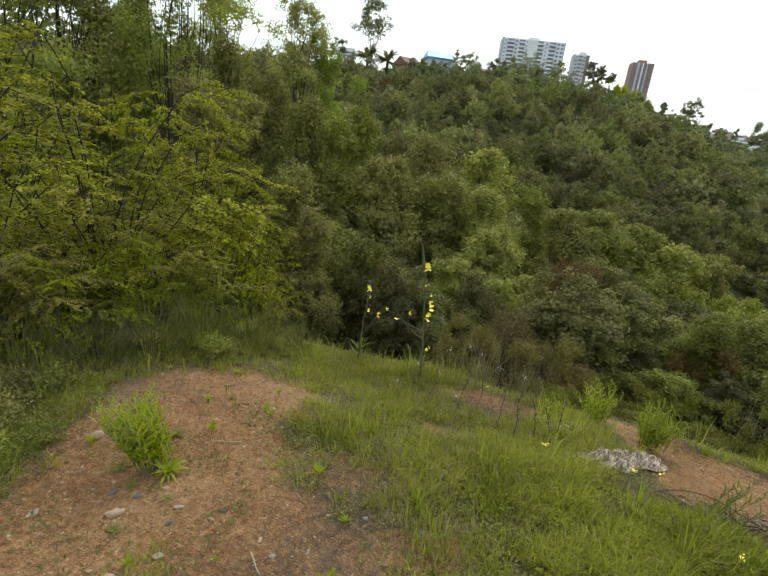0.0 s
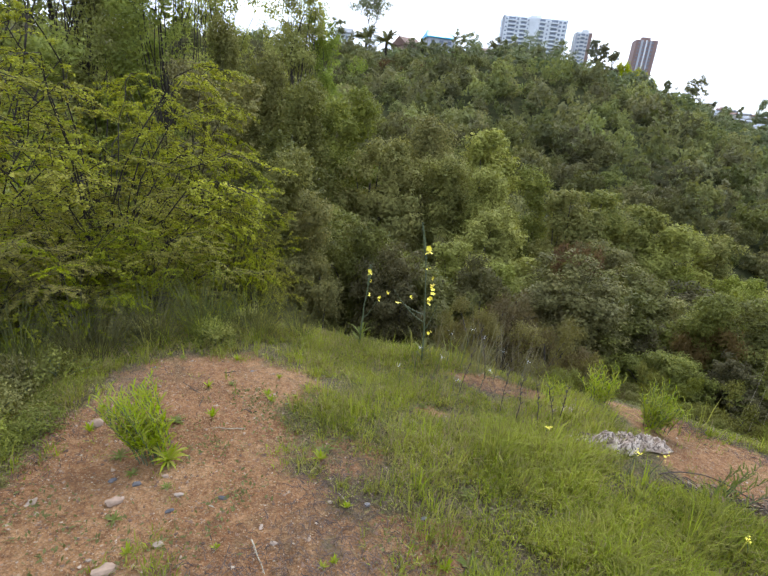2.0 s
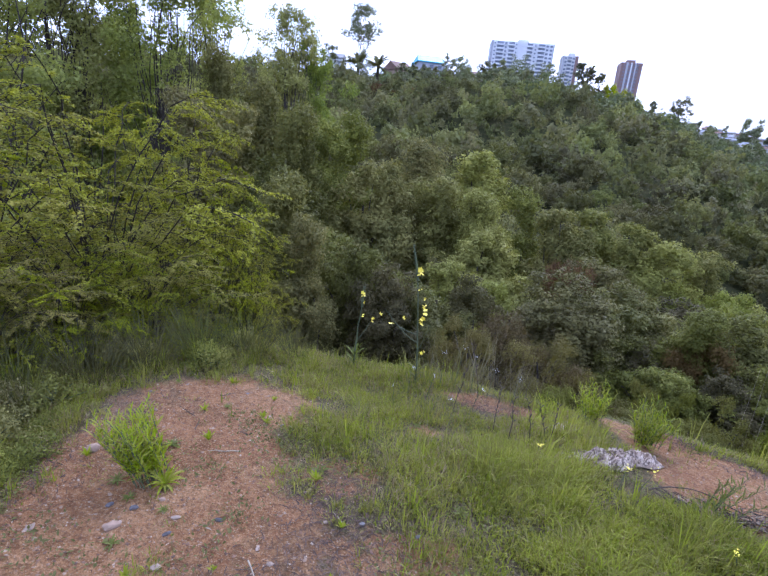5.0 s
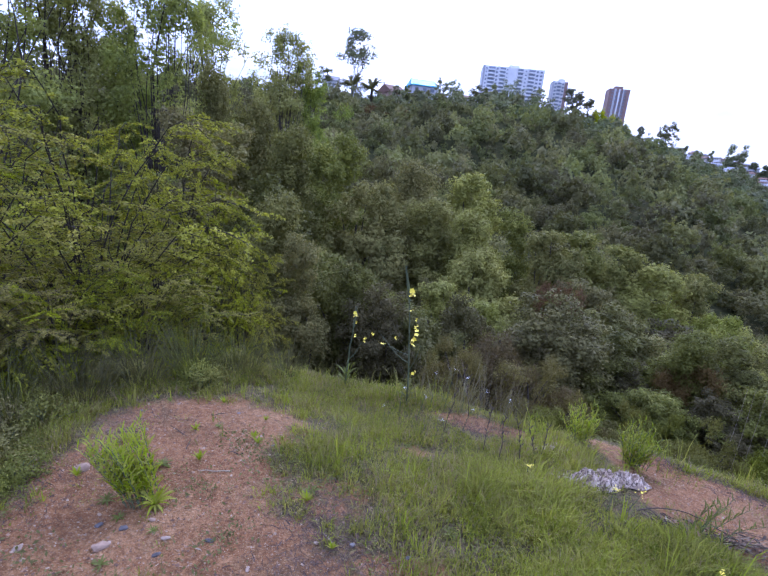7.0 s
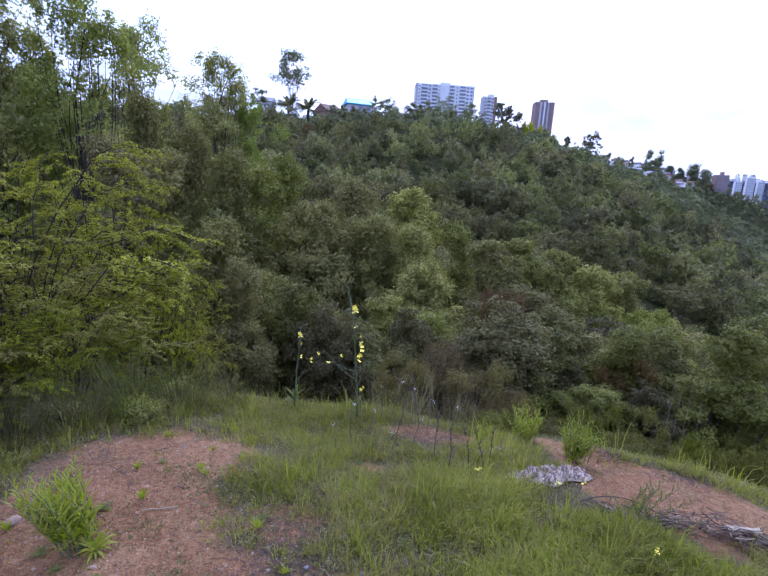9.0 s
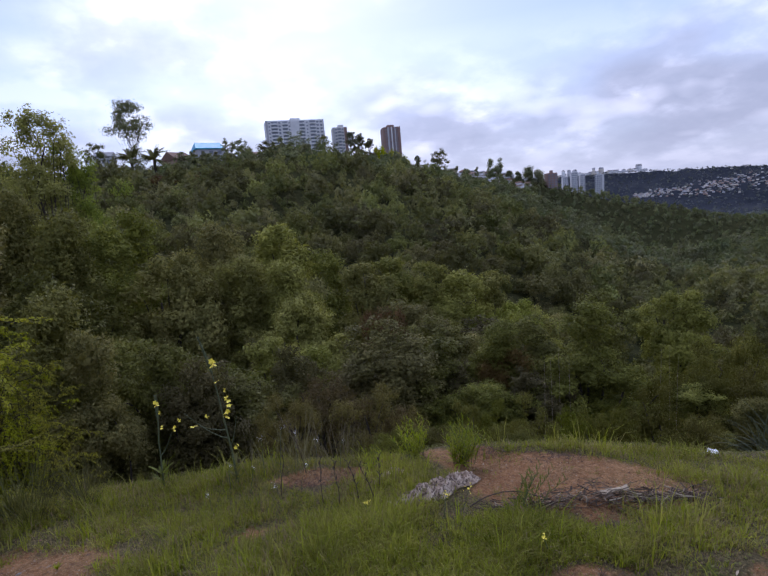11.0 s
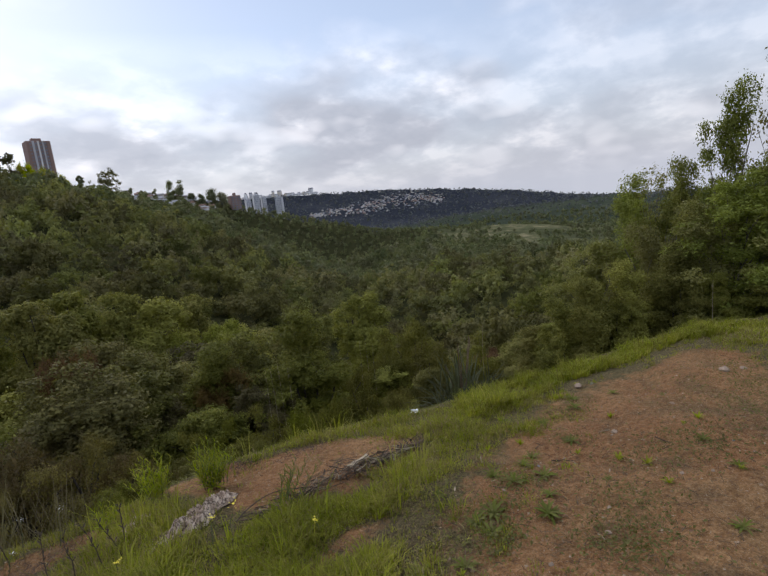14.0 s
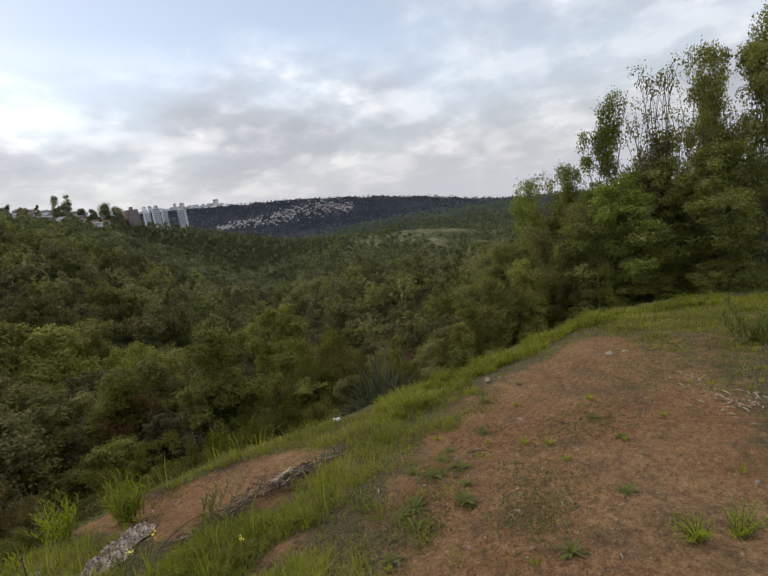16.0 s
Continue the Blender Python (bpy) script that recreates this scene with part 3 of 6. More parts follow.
FAR_MID = variants(2, "broadleaf_tree", "mid-green tree deep in the ravine", "ravine trees", (BARK, LEAF_MID), 5.0, 1.8,
                   seed=231, base=0.0, clumps=34, clump=0.52, crowns=5, flat=1.0, trunk=0.10, limbs=8, lobes=0.35, point=0.25, **MORE_LEAVES)
OLIVE = variants(2, "grey_bush", "grey-olive twiggy bush below the brow", "brow bushes", (BARK, LEAF_OLIVE), 2.4, 1.3,
                 seed=71, base=0.0, clumps=40, crowns=7, up=0.2, twigs=6, inner=14, leaves=30000, leaf=0.036, clump=0.30, trunk=0.05, limbs=30, lobes=0.35, stray=0.25)
BROWN = variants(2, "brown_bush", "purple-brown half-withered bush among green trees", "withered bushes", (BARK, LEAF_BROWN), 3.0, 1.5,
                 seed=81, base=0.0, clumps=34, crowns=6, up=0.5, twigs=6, leaves=26000, leaf=0.052, clump=0.38, trunk=0.06, limbs=24, lobes=0.35, stray=0.25, tri=True, loose=0.5, aspect=0.8)
LOW = variants(2, "green_bush", "low rounded green bush under the brow", "low bushes", (BARK, LEAF_LOW), 1.8, 1.3,
               seed=91, base=0.0, clumps=30, crowns=6, up=0.2, twigs=6, inner=14, leaves=22000, leaf=0.040, clump=0.32, trunk=0.05, limbs=14, lobes=0.3)


def thorn_arrays(seed, height, spread, boughs=54):
    """A thorn tree: boughs that rise and arch outwards, flat sprays of twigs along them, small leaves along the twigs."""
    rng = np.random.default_rng(seed)
    woods, pos, nrm = [], [], []
    for b in range(boughs):
        a = rng.uniform(0, 6.28)
        h = height * rng.uniform(0.12, 0.98)
        reach = spread * rng.uniform(0.55, 1.1) * math.sqrt(max(0.15, 1 - (h / height - 0.35) ** 2 * 1.6))
        d = np.array([math.cos(a), math.sin(a), 0])
        st = np.array([0, 0, h * rng.uniform(0.1, 0.45)]) + rng.normal(size=3) * 0.06
        end = d * reach + [0, 0, h]
        mid = d * reach * 0.45 + [0, 0, h * 1.12 + 0.15]
        u = np.linspace(0, 1, 9)[:, None]
        pth = (1 - u) ** 2 * st + 2 * u * (1 - u) * mid + u ** 2 * end + rng.normal(size=(9, 3)) * 0.03
        woods.append(tube(pth, 0.008 * (1 - 0.85 * u[:, 0]) + 0.0022, 5))
        side = np.array([-d[1], d[0], 0])
        for k in range(16):
            f = 0.2 + 0.8 * (k + rng.uniform()) / 16
            p0 = np.array([np.interp(f, u[:, 0], pth[:, c]) for c in range(3)])
            ln = rng.uniform(0.25, 0.6) * (1.25 - f * 0.6)
            t = unit(d * rng.uniform(0.2, 1.0) + side * rng.choice([-1, 1]) * rng.uniform(0.3, 1.0) + [0, 0, rng.uniform(-0.25, 0.35)])
            tw = p0 + t * np.linspace(0, ln, 4)[:, None] + [0, 0, 1] * (np.linspace(0, 1, 4) ** 2 * -0.08)[:, None]
            woods.append(tube(tw, np.linspace(0.005, 0.002, 4), 3))
            n = int(ln * 190)
            s = rng.uniform(0.1, 1.05, n)
            at = p0 + t * (ln * s)[:, None] + rng.normal(size=(n, 3)) * [0.018, 0.018, 0.010] - np.c_[np.zeros((n, 2)), 0.08 * s ** 2]
            pos.append(at)
            nrm.append(unit(np.array([0, 0, 1.0]) + rng.normal(size=(n, 3)) * 0.45 + d * 0.25))
    pos, nrm = np.concatenate(pos), np.concatenate(nrm)
    return gather(woods), leaf_arrays(rng, pos, nrm, 0.034 * rng.uniform(0.6, 1.35, len(pos)), 0.62)


def thorn_form(seed, height, spread):
    stem, crown = thorn_arrays(seed, height, spread)
    ob = thing("thorn_tree", "yellow-green spreading thorn tree with fine leaves", "tree", "thorn trees")
    child("trunk", mesh_from("trunk", *stem, BARK_DARK, True), ob)
    child("crown", mesh_from("crown", *crown, LEAF_THORN), ob)
    return ob


THORN = Grove(thorn_form(101, 4.2, 2.3), thorn_form(102, 4.2, 2.3))
THORN.fuller = 1.0
THORN.height, THORN.spread = [4.2, 4.2], [2.3, 2.3]
TALL = variants(3, "tall_tree", "tall open-crowned tree with sky showing through", "tall trees", (BARK, LEAF_TALL), 13.0, 2.2,
                seed=121, base=0.10, clumps=84, twigs=7, leaves=25000, leaf=0.104, clump=0.62, trunk=0.085, limbs=60, lobes=0.8, stray=0.18, tri=True, aspect=0.8, loose=0.6, flat=1.0, up=0.1)
TALL.fuller = 1.15
SIDE = variants(3, "slender_tree", "slender bright green tree with bare upper twigs", "trees beside the path", (BARK_PALE, LEAF_SIDE), 6.0, 1.3,
                seed=141, base=0.02, clumps=72, leaves=34000, leaf=0.058, clump=0.40, twigs=6, trunk=0.035, limbs=50, lobes=0.75, stray=0.3, loose=0.8, tri=True, aspect=0.8, point=0.25, flat=1.0, up=0.15)
TWIGGY = variants(1, "bare_topped_tree", "thin tree with half-bare twigs above the brow", "trees beside the path", (BARK_PALE, LEAF_LIGHT), 6.0, 0.9,
                seed=161, base=0.3, clumps=40, leaves=1700, leaf=0.085, clump=0.22, trunk=0.028, limbs=40, lobes=0.6, stray=0.4, loose=0.6)

# the thorn trees beside the bare patch
for az, r, top, half in ((-31, 6.6, 3.8, 2.3), (-24, 7.4, 0.8, 1.6), (-41, 6.4, 2, 2.2), (-50, 7.5, 4, 2.5), (-19, 7.0, -5, 1.1), (-15.5, 6.9, -11, 0.8), (-29, 5.9, -10, 1.5), (-34, 5.2, -15, 1.0), (-26, 5.4, -16, 0.9), (-42, 4.9, -13, 1.1)):
    THORN.rise(az, r, top, half)
# trees standing in the ravine, one by one: bearing, distance, top, half width
for az, r, top, half in ((-3, 9.5, -3, 1.1), (1, 8.6, -10, 1.0), (6, 9.5, -9.0, 1.3), (11, 10, -11, 1.1), (-8, 9, -9, 1.0), (27, 14, -10, 1.7),
                         (22, 13, -10, 1.5), (33, 17, -11, 1.9), (17, 11, -12, 1.4), (30, 12.5, -16, 1.2), (38, 19, -13, 1.6), (-13, 14, 1.0, 2.0)):
    DARK.rise(az, r, top, half)
for az, r, top, half in ((-12, 9.2, -3.4, 1.1), (-9.5, 8.5, -7.5, 0.9), (6.5, 18, -3, 2.0), (15, 20, -2.8, 1.9), (11, 17, -4, 1.8), (-7, 18, 2.5, 2.0), (3, 20, 1.0, 2.0), (-17, 16, 3.6, 2.0), (-11, 17, 3.6, 1.8), (-5, 20, 3.6, 2.0), (-14, 20, 5.6, 1.8), (-22, 15, 4.6, 1.9), (-18.5, 19, 8.4, 1.5)):
    MID.rise(az, r, top, half)
for az, r, top, half in ((9.5, 22, 2.0, 2.2), (-1.8, 17, 1.2, 1.7), (19.5, 18, -3.4, 1.6), (52, 24, -8.3, 1.7), (23, 19, -3.1, 1.7), (30, 21, -4.6, 2.1), (26.5, 20, -4.2, 1.6), (38.5, 22, -9.6, 1.4), (33.5, 23, -6, 1.6), (12, 15, -6, 1.5),
                         (41, 24, -11.5, 1.4), (36, 20, -9, 1.3)):
    LIGHT.rise(az, r, top, half)
for az, r, top, half in ((15.5, 6.6, -13.4, 0.95), (20.5, 6.4, -16.5, 0.85), (24.5, 6.6, -19.0, 0.7), (11.5, 6.0, -17.5, 0.6)):
    OLIVE.rise(az, r, top, half)
for az, r, top, half in ((36, 13, -13.2, 1.2), (39, 14, -14.2, 1.1), (21.4, 15, -8.0, 1.0)):
    BROWN.rise(az, r, top, half)
for az, r, top, half in ((39, 7.0, -20.3, 0.75), (43.5, 7.4, -20.8, 0.7), (35.5, 7.4, -21.0, 0.6), (47, 9, -19.5, 0.9), (52, 10, -18.5, 1.0), (56, 9.5, -19.5, 0.8),
                         (31, 8.5, -21, 0.9), (49, 13, -16, 1.3), (55, 14, -14.5, 1.4), (60, 13, -15, 1.2), (66, 12, -15.5, 1.1), (58, 18, -12.5, 1.7)):
    LOW.rise(az, r, top, half)
for az, r, top, half in ((27.5, 5.7, -24.5, 0.55), (31.5, 5.8, -24.5, 0.6), (36, 6.0, -24.2, 0.6), (23.5, 5.6, -24, 0.5)):
    LOW.rise(az, r, top, half)
# the tall open trees up behind the thorns
for az, r, top, half in ((-31, 21, 17, 2.0), (-24, 20, 15.8, 1.9), (-19, 24, 13.8, 1.6), (-12.2, 26, 11.6, 1.8), (-9.2, 27, 8.8, 1.5), (-38, 19, 18, 2.3), (-46, 18, 18, 2.5), (-27.5, 22, 11.0, 1.5)):
    TALL.rise(az, r, top, half)
# trees beside the path
for az, r, top, half in ((91.2, 13.5, 6.2, 0.8), (95.5, 13.5, 1.6, 0.8), (100.3, 14, 9.2, 0.85), (104.3, 14, 11, 0.9), (108.5, 14.5, 11, 1.0), (87.2, 14.5, 0.4, 0.8), (82.8, 15.5, -0.8, 0.9),
                         (92, 12.5, -2, 1.1), (79.5, 15, -7, 1.1), (88.3, 12.6, -4, 1.0), (96, 13, -1, 1.1), (100, 13, 0.5, 1.1), (84.2, 13.4, -6, 0.9)):
    SIDE.rise(az, r, top, half)
for az, r, top, half in ((95.0, 13.2, 9.0, 0.6), (97.0, 13.4, 9.0, 0.6), (84.6, 15, 0.2, 0.6)):
    TWIGGY.rise(az, r, top, half)
for az, r, top, half in ((74.8, 10.8, -11.8, 0.85), (78.5, 11.2, -10, 0.9), (82, 11.5, -8, 0.9), (86.5, 12, -7, 0.9), (72, 11.4, -15, 0.7), (95, 12.3, -8, 0.9), (100, 12.6, -8, 0.9), (90, 12, -10, 0.7)):
    MID.rise(az, r, top, half)

# filling of the ravine, at random but never over the brow's edge
rng = np.random.default_rng(5)
for az in np.arange(-36, 84, 3.2):
    for r0 in (12, 16, 21):
        r = r0 * rng.uniform(0.9, 1.12)
        a = az + rng.uniform(-1.2, 1.2)
        x, y = bearing(a, r)
        low = a > 45
        h = rng.uniform(1.6, 2.6) if low else rng.uniform(3.0, 5.0)
        top = math.degrees(math.atan2(ground_z(x, y) + h - EYE_HEIGHT, r))
        pick = rng.choice([0, 1, 2, 3, 4], p=[0.1, 0.3, 0.22, 0.3, 0.08] if low else [0.62, 0.28, 0.06, 0.0, 0.04] if r0 == 12 else [0.40, 0.34, 0.24, 0.0, 0.02])
        ((DARK, MID, LIGHT, LOW, BROWN) if r0 == 12 else (FAR_DARK, FAR_MID, LIGHT, LOW, BROWN))[pick].rise(a, r, top, h * (rng.uniform(0.34, 0.5) if low else rng.uniform(0.27, 0.38)))

# ---- woods on the hillsides ----
def bush_template(seed, leaves, leaf, clumps=11, inner=0):
    _, crown = grow(seed, 2.8, 1.7, 0.0, clumps, leaves, leaf, 0.6, 0.05, 2, aspect=0.85, tri=True, stray=0.08, crowns=5, up=0.6, flat=1.0, loose=0.45, twigs=4, inner=inner)
    return crown


def scatter_woods(name, label, templates, spots, mat):
    parts_, tones = [], []
    rng = np.random.default_rng(77)
    for x, y, z, s, h in spots:
        v, q = templates[rng.integers(len(templates))]
        a = rng.uniform(0, 6.28)
        c, d = math.cos(a), math.sin(a)
        parts_.append((np.c_[(v[:, 0] * c - v[:, 1] * d) * s + x, (v[:, 0] * d + v[:, 1] * c) * s + y, v[:, 2] * h + z], q))
        tones.append(np.full(len(v), rng.uniform()))
    me = mesh_from(name, *gather(parts_), mat)
    me.attributes.new("tone", "FLOAT", "POINT").data.foreach_set("value", np.concatenate(tones).astype(np.float32))
    return tagged(new(name, me), label, "woodland", kind="stuff")


def wood_spots(seed, r0, r1, az0, az1, step, s0, s1, few=1.8):
    rng = np.random.default_rng(seed)
    out = []
    r = r0
    while r < r1:
        gap = step * (r / r0) ** 0.62
        n = max(1, int(radians(az1 - az0) * r / gap))
        az = np.linspace(az0, az1, n) + rng.uniform(-0.5, 0.5, n) * math.degrees(gap / r)
        rr = r + rng.uniform(-0.5, 0.5, n) * gap
        x, y = rr * np.sin(np.radians(az)), rr * np.cos(np.radians(az))
        z = land(x, y) + ripple(x, y) - 0.25
        s = (s0 + (s1 - s0) * rng.uniform(0, 1, n) ** few) * (r / r0) ** 0.45
        out += list(zip(x, y, z, s, s * rng.uniform(0.8, 1.35, n)))
        r += gap * 0.85
    return out


def this_side(spots):
    return [p for p in spots if math.hypot(p[0], p[1]) < 1.14 * np.interp(math.degrees(math.atan2(p[0], p[1])), AZ, HILL_R)]


scatter_woods("near_hillside_woods", "dense mixed green scrub covering the near hillside", [bush_template(s, 1300, 0.155, 18, 14) for s in (1, 2, 3)],
              wood_spots(1, 27, 62, -44, 108, 2.4, 0.6, 1.35), LEAF_WOOD)
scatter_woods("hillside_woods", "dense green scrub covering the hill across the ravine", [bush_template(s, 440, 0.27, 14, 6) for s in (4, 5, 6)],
              wood_spots(2, 62, 128, -40, 104, 2.6, 0.5, 1.7, 3.0), LEAF_HAZED)
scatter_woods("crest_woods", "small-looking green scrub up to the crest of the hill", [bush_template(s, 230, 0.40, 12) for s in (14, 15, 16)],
              this_side(wood_spots(4, 128, 275, -22, 96, 3.4, 0.6, 1.9, 3.0)), LEAF_RIDGE_HAZED)


def on_pale_spur(p):
    r, a = math.hypot(p[0], p[1]), math.degrees(math.atan2(p[0], p[1]))
    return 62 < a < 80 and r > 380 and (noise.noise(Vector((p[0] * 0.03, p[1] * 0.03, 1.0))) < -0.05 or math.hypot((a - 72) / 5, (r - 515) / 45) < 1)


def among_houses(p):
    r, a = math.hypot(p[0], p[1]), math.degrees(math.atan2(p[0], p[1]))
    return 28.5 < a < 38.8 and 390 < r < 480


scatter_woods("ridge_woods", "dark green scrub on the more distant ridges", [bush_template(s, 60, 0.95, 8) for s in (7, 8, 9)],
              [p for p in wood_spots(3, 300, 860, 34, 92, 5.4, 0.85, 1.4) if not on_pale_spur(p) and not among_houses(p)], LEAF_RIDGE_HAZED)
scatter_woods("far_woods", "woodland on the far tableland, its blue tint painted in as haze", [bush_template(s, 26, 2.0, 5) for s in (17, 18)],
              [p for p in wood_spots(6, 860, 2650, 38, 92, 16, 0.9, 1.6)], LEAF_HAZE_BLUE)

# ---- grass ----
def grass_patch(name, label, seed, count, r0, r1, az0, az1, tall, mat, bare=0.15, width=0.006, each=14, loose=0.04, brow=None):
    """Blades of grass in tufts, thinner over bare soil; each: blades a tuft, loose: how wide a tuft spreads."""
    rng = np.random.default_rng(seed)
    tufts = count // each
    az = np.radians(rng.uniform(az0, az1, tufts))
    r = np.sqrt(rng.uniform(r0 ** 2, r1 ** 2, tufts))
    if brow:
        r = np.interp(np.degrees(az), AZ, BROW_R) + rng.uniform(*brow, tufts)
    x, y = r * np.sin(az), r * np.cos(az)
    clump = np.array([noise.noise(Vector((a * 1.7, b * 1.7, 9.0))) + 0.5 * noise.noise(Vector((a * 4.5, b * 4.5, 2.0))) for a, b in zip(x, y)])
    keep = rng.uniform(0, 1, tufts) < np.clip(1 - soil_value(x, y) * 1.5 + clump * 0.9, bare * 0.3, 1)
    keep &= np.hypot(x, y) < np.interp(np.degrees(np.arctan2(x, y)), AZ, BROW_R) + 0.3
    x, y, clump = x[keep], y[keep], clump[keep]
    tone, big, way = rng.uniform(0, 1, len(x)), rng.uniform(0.55, 1.35, len(x)), rng.uniform(0, 6.28, len(x))
    n = len(x) * each
    x, y, clump, tone, big, way = (np.repeat(v, each) for v in (x, y, clump, tone, big, way))
    off, a = np.abs(rng.normal(size=n)) * loose, way + rng.normal(size=n) * 1.5
    x, y = x + off * np.cos(a), y + off * np.sin(a)
    z = land(x, y) + ripple(x, y) - 0.01
    h = tall * big * rng.uniform(0.5, 1.2, n) * np.clip(0.85 + clump * 0.8, 0.35, 1.6) * np.clip(1.15 - soil_value(x, y), 0.35, 1)
    lean = rng.uniform(0.15, 0.95, n) * h
    d = np.c_[np.cos(a), np.sin(a), np.zeros(n)]
    side = np.c_[-np.sin(a), np.cos(a), np.zeros(n)] * (width * rng.uniform(0.6, 1.4, n))[:, None]
    p = np.c_[x, y, z]
    mid = p + d * (lean * 0.35)[:, None] + np.c_[np.zeros((n, 2)), h * 0.65]
    tip = p + d * lean[:, None] + np.c_[np.zeros((n, 2)), h * rng.uniform(0.7, 1.05, n)]
    v = np.stack([p - side, p + side, mid + side * 0.75, mid - side * 0.75, tip + side * 0.08, tip - side * 0.08], 1).reshape(-1, 3)
    k = np.arange(n)[:, None] * 6
    q = np.concatenate([k + [0, 1, 2, 3], k + [3, 2, 4, 5]])
    me = mesh_from(name, v, q, mat)
    me.attributes.new("tone", "FLOAT", "POINT").data.foreach_set("value", np.repeat(tone, 6).astype(np.float32))
    return tagged(new(name, me), label, "grass", kind="stuff")


grass_patch("meadow_grass", "fresh green knee-low grass growing over the knoll", 3, 230000, 0.7, 5.4, -62, 78, 0.088, GRASS, width=0.0026)
grass_patch("dry_grass", "dry straw-coloured grass among the green", 13, 72000, 1.0, 5.4, -45, 75, 0.08, STRAW, width=0.0022, each=5, loose=0.08)
grass_patch("lush_grass", "thick fresh grass on the slope below the sheeting", 23, 46000, 1.5, 3.3, 16, 52, 0.095, GRASS, width=0.0028, each=12)
grass_patch("tall_grass", "taller thin grass stems along the brow", 14, 4000, 2.6, 5.2, -45, 62, 0.24, GRASS, width=0.003, each=6, loose=0.06)
grass_patch("path_grass", "thin short grass on the trodden earth", 4, 42000, 0.9, 11.5, 60, 125, 0.070, GRASS, width=0.004, bare=0.02)
grass_patch("brow_grass", "lush green grass along the brow beside the path", 17, 40000, 7.7, 9.6, 63, 114, 0.14, GRASS, width=0.004, brow=(-0.8, 0.3))
grass_patch("olive_turf", "short olive turf beyond the trodden earth", 18, 60000, 5.6, 11.4, 90, 124, 0.075, GRASS, width=0.004, each=10, loose=0.08)
grass_patch("olive_straw", "dry stems in the olive turf", 19, 24000, 5.4, 11.4, 90, 124, 0.08, STRAW, width=0.0035, each=5, loose=0.10)
grass_patch("path_straw", "dry straw on the trodden earth", 15, 7000, 1.2, 9.5, 60, 112, 0.05, STRAW, width=0.003, each=4, loose=0.08)

def litter(name, label, seed, count, spots, mat, size):
    """Dead stems and leaves lying about on the ground. spots: x, y, spread in both directions."""
    rng = np.random.default_rng(seed)
    k = rng.integers(len(spots), size=count)
    sp = np.array(spots)[k]
    x, y = sp[:, 0] + rng.normal(size=count) * sp[:, 2], sp[:, 1] + rng.normal(size=count) * sp[:, 3]
    z = land(x, y) + ripple(x, y) + rng.uniform(0.001, 0.014, count)
    a, ln, wd = rng.uniform(0, 6.28, count), size * rng.uniform(0.3, 1.5, count), rng.uniform(0.0008, 0.0022, count)
    d = np.c_[np.cos(a), np.sin(a), rng.normal(size=count) * 0.22] * (ln / 2)[:, None]
    side = np.c_[-np.sin(a), np.cos(a), rng.normal(size=count) * 0.4] * wd[:, None]
    p = np.c_[x, y, z]
    bow = np.c_[np.zeros((count, 2)), rng.uniform(0, 0.15, count) * ln]
    v = np.stack([p - d - side, p - d + side, p + bow + side, p + bow - side, p + d + side * 0.4, p + d - side * 0.4], 1).reshape(-1, 3)
    f = np.arange(count)[:, None] * 6
    return tagged(new(name, mesh_from(name, v, np.concatenate([f + [0, 1, 2, 3], f + [3, 2, 4, 5]]), mat)), label, "plant litter", kind="stuff")


LITTER = leaf_material("dead_stems", (0.042, 0.031, 0.022), (0.118, 0.086, 0.058), (0.31, 0.235, 0.155), 0.1, 0.9, 0.1)
litter("dry_litter", "grey-brown dead stems and leaf litter on the soil", 41, 11000,
       [(0.0, 1.75, 0.22, 0.30), (0.25, 1.55, 0.28, 0.22), (-0.15, 2.15, 0.16, 0.22), (-2.0, 2.5, 0.22, 0.45), (-1.85, 1.95, 0.14, 0.35), (-1.9, 3.2, 0.3, 0.2),
        (-0.35, 1.45, 0.3, 0.15), (0.95, 3.9, 0.35, 0.12), (2.75, 3.62, 0.22, 0.10), (3.25, 3.25, 0.25, 0.12), (1.35, 2.25, 0.3, 0.2), (1.9, 1.5, 0.4, 0.3), (2.8, 2.2, 0.7, 0.25)], LITTER, 0.038)
litter("path_litter", "scattered dead leaves and stems on the trodden earth", 42, 2600,
       [(3.0, 0.9, 0.6, 0.35), (3.9, 0.5, 0.9, 0.5), (5.2, 0.2, 1.0, 0.7), (2.4, 0.3, 0.5, 0.5), (3.6, 1.9, 0.6, 0.2)], LITTER, 0.06)

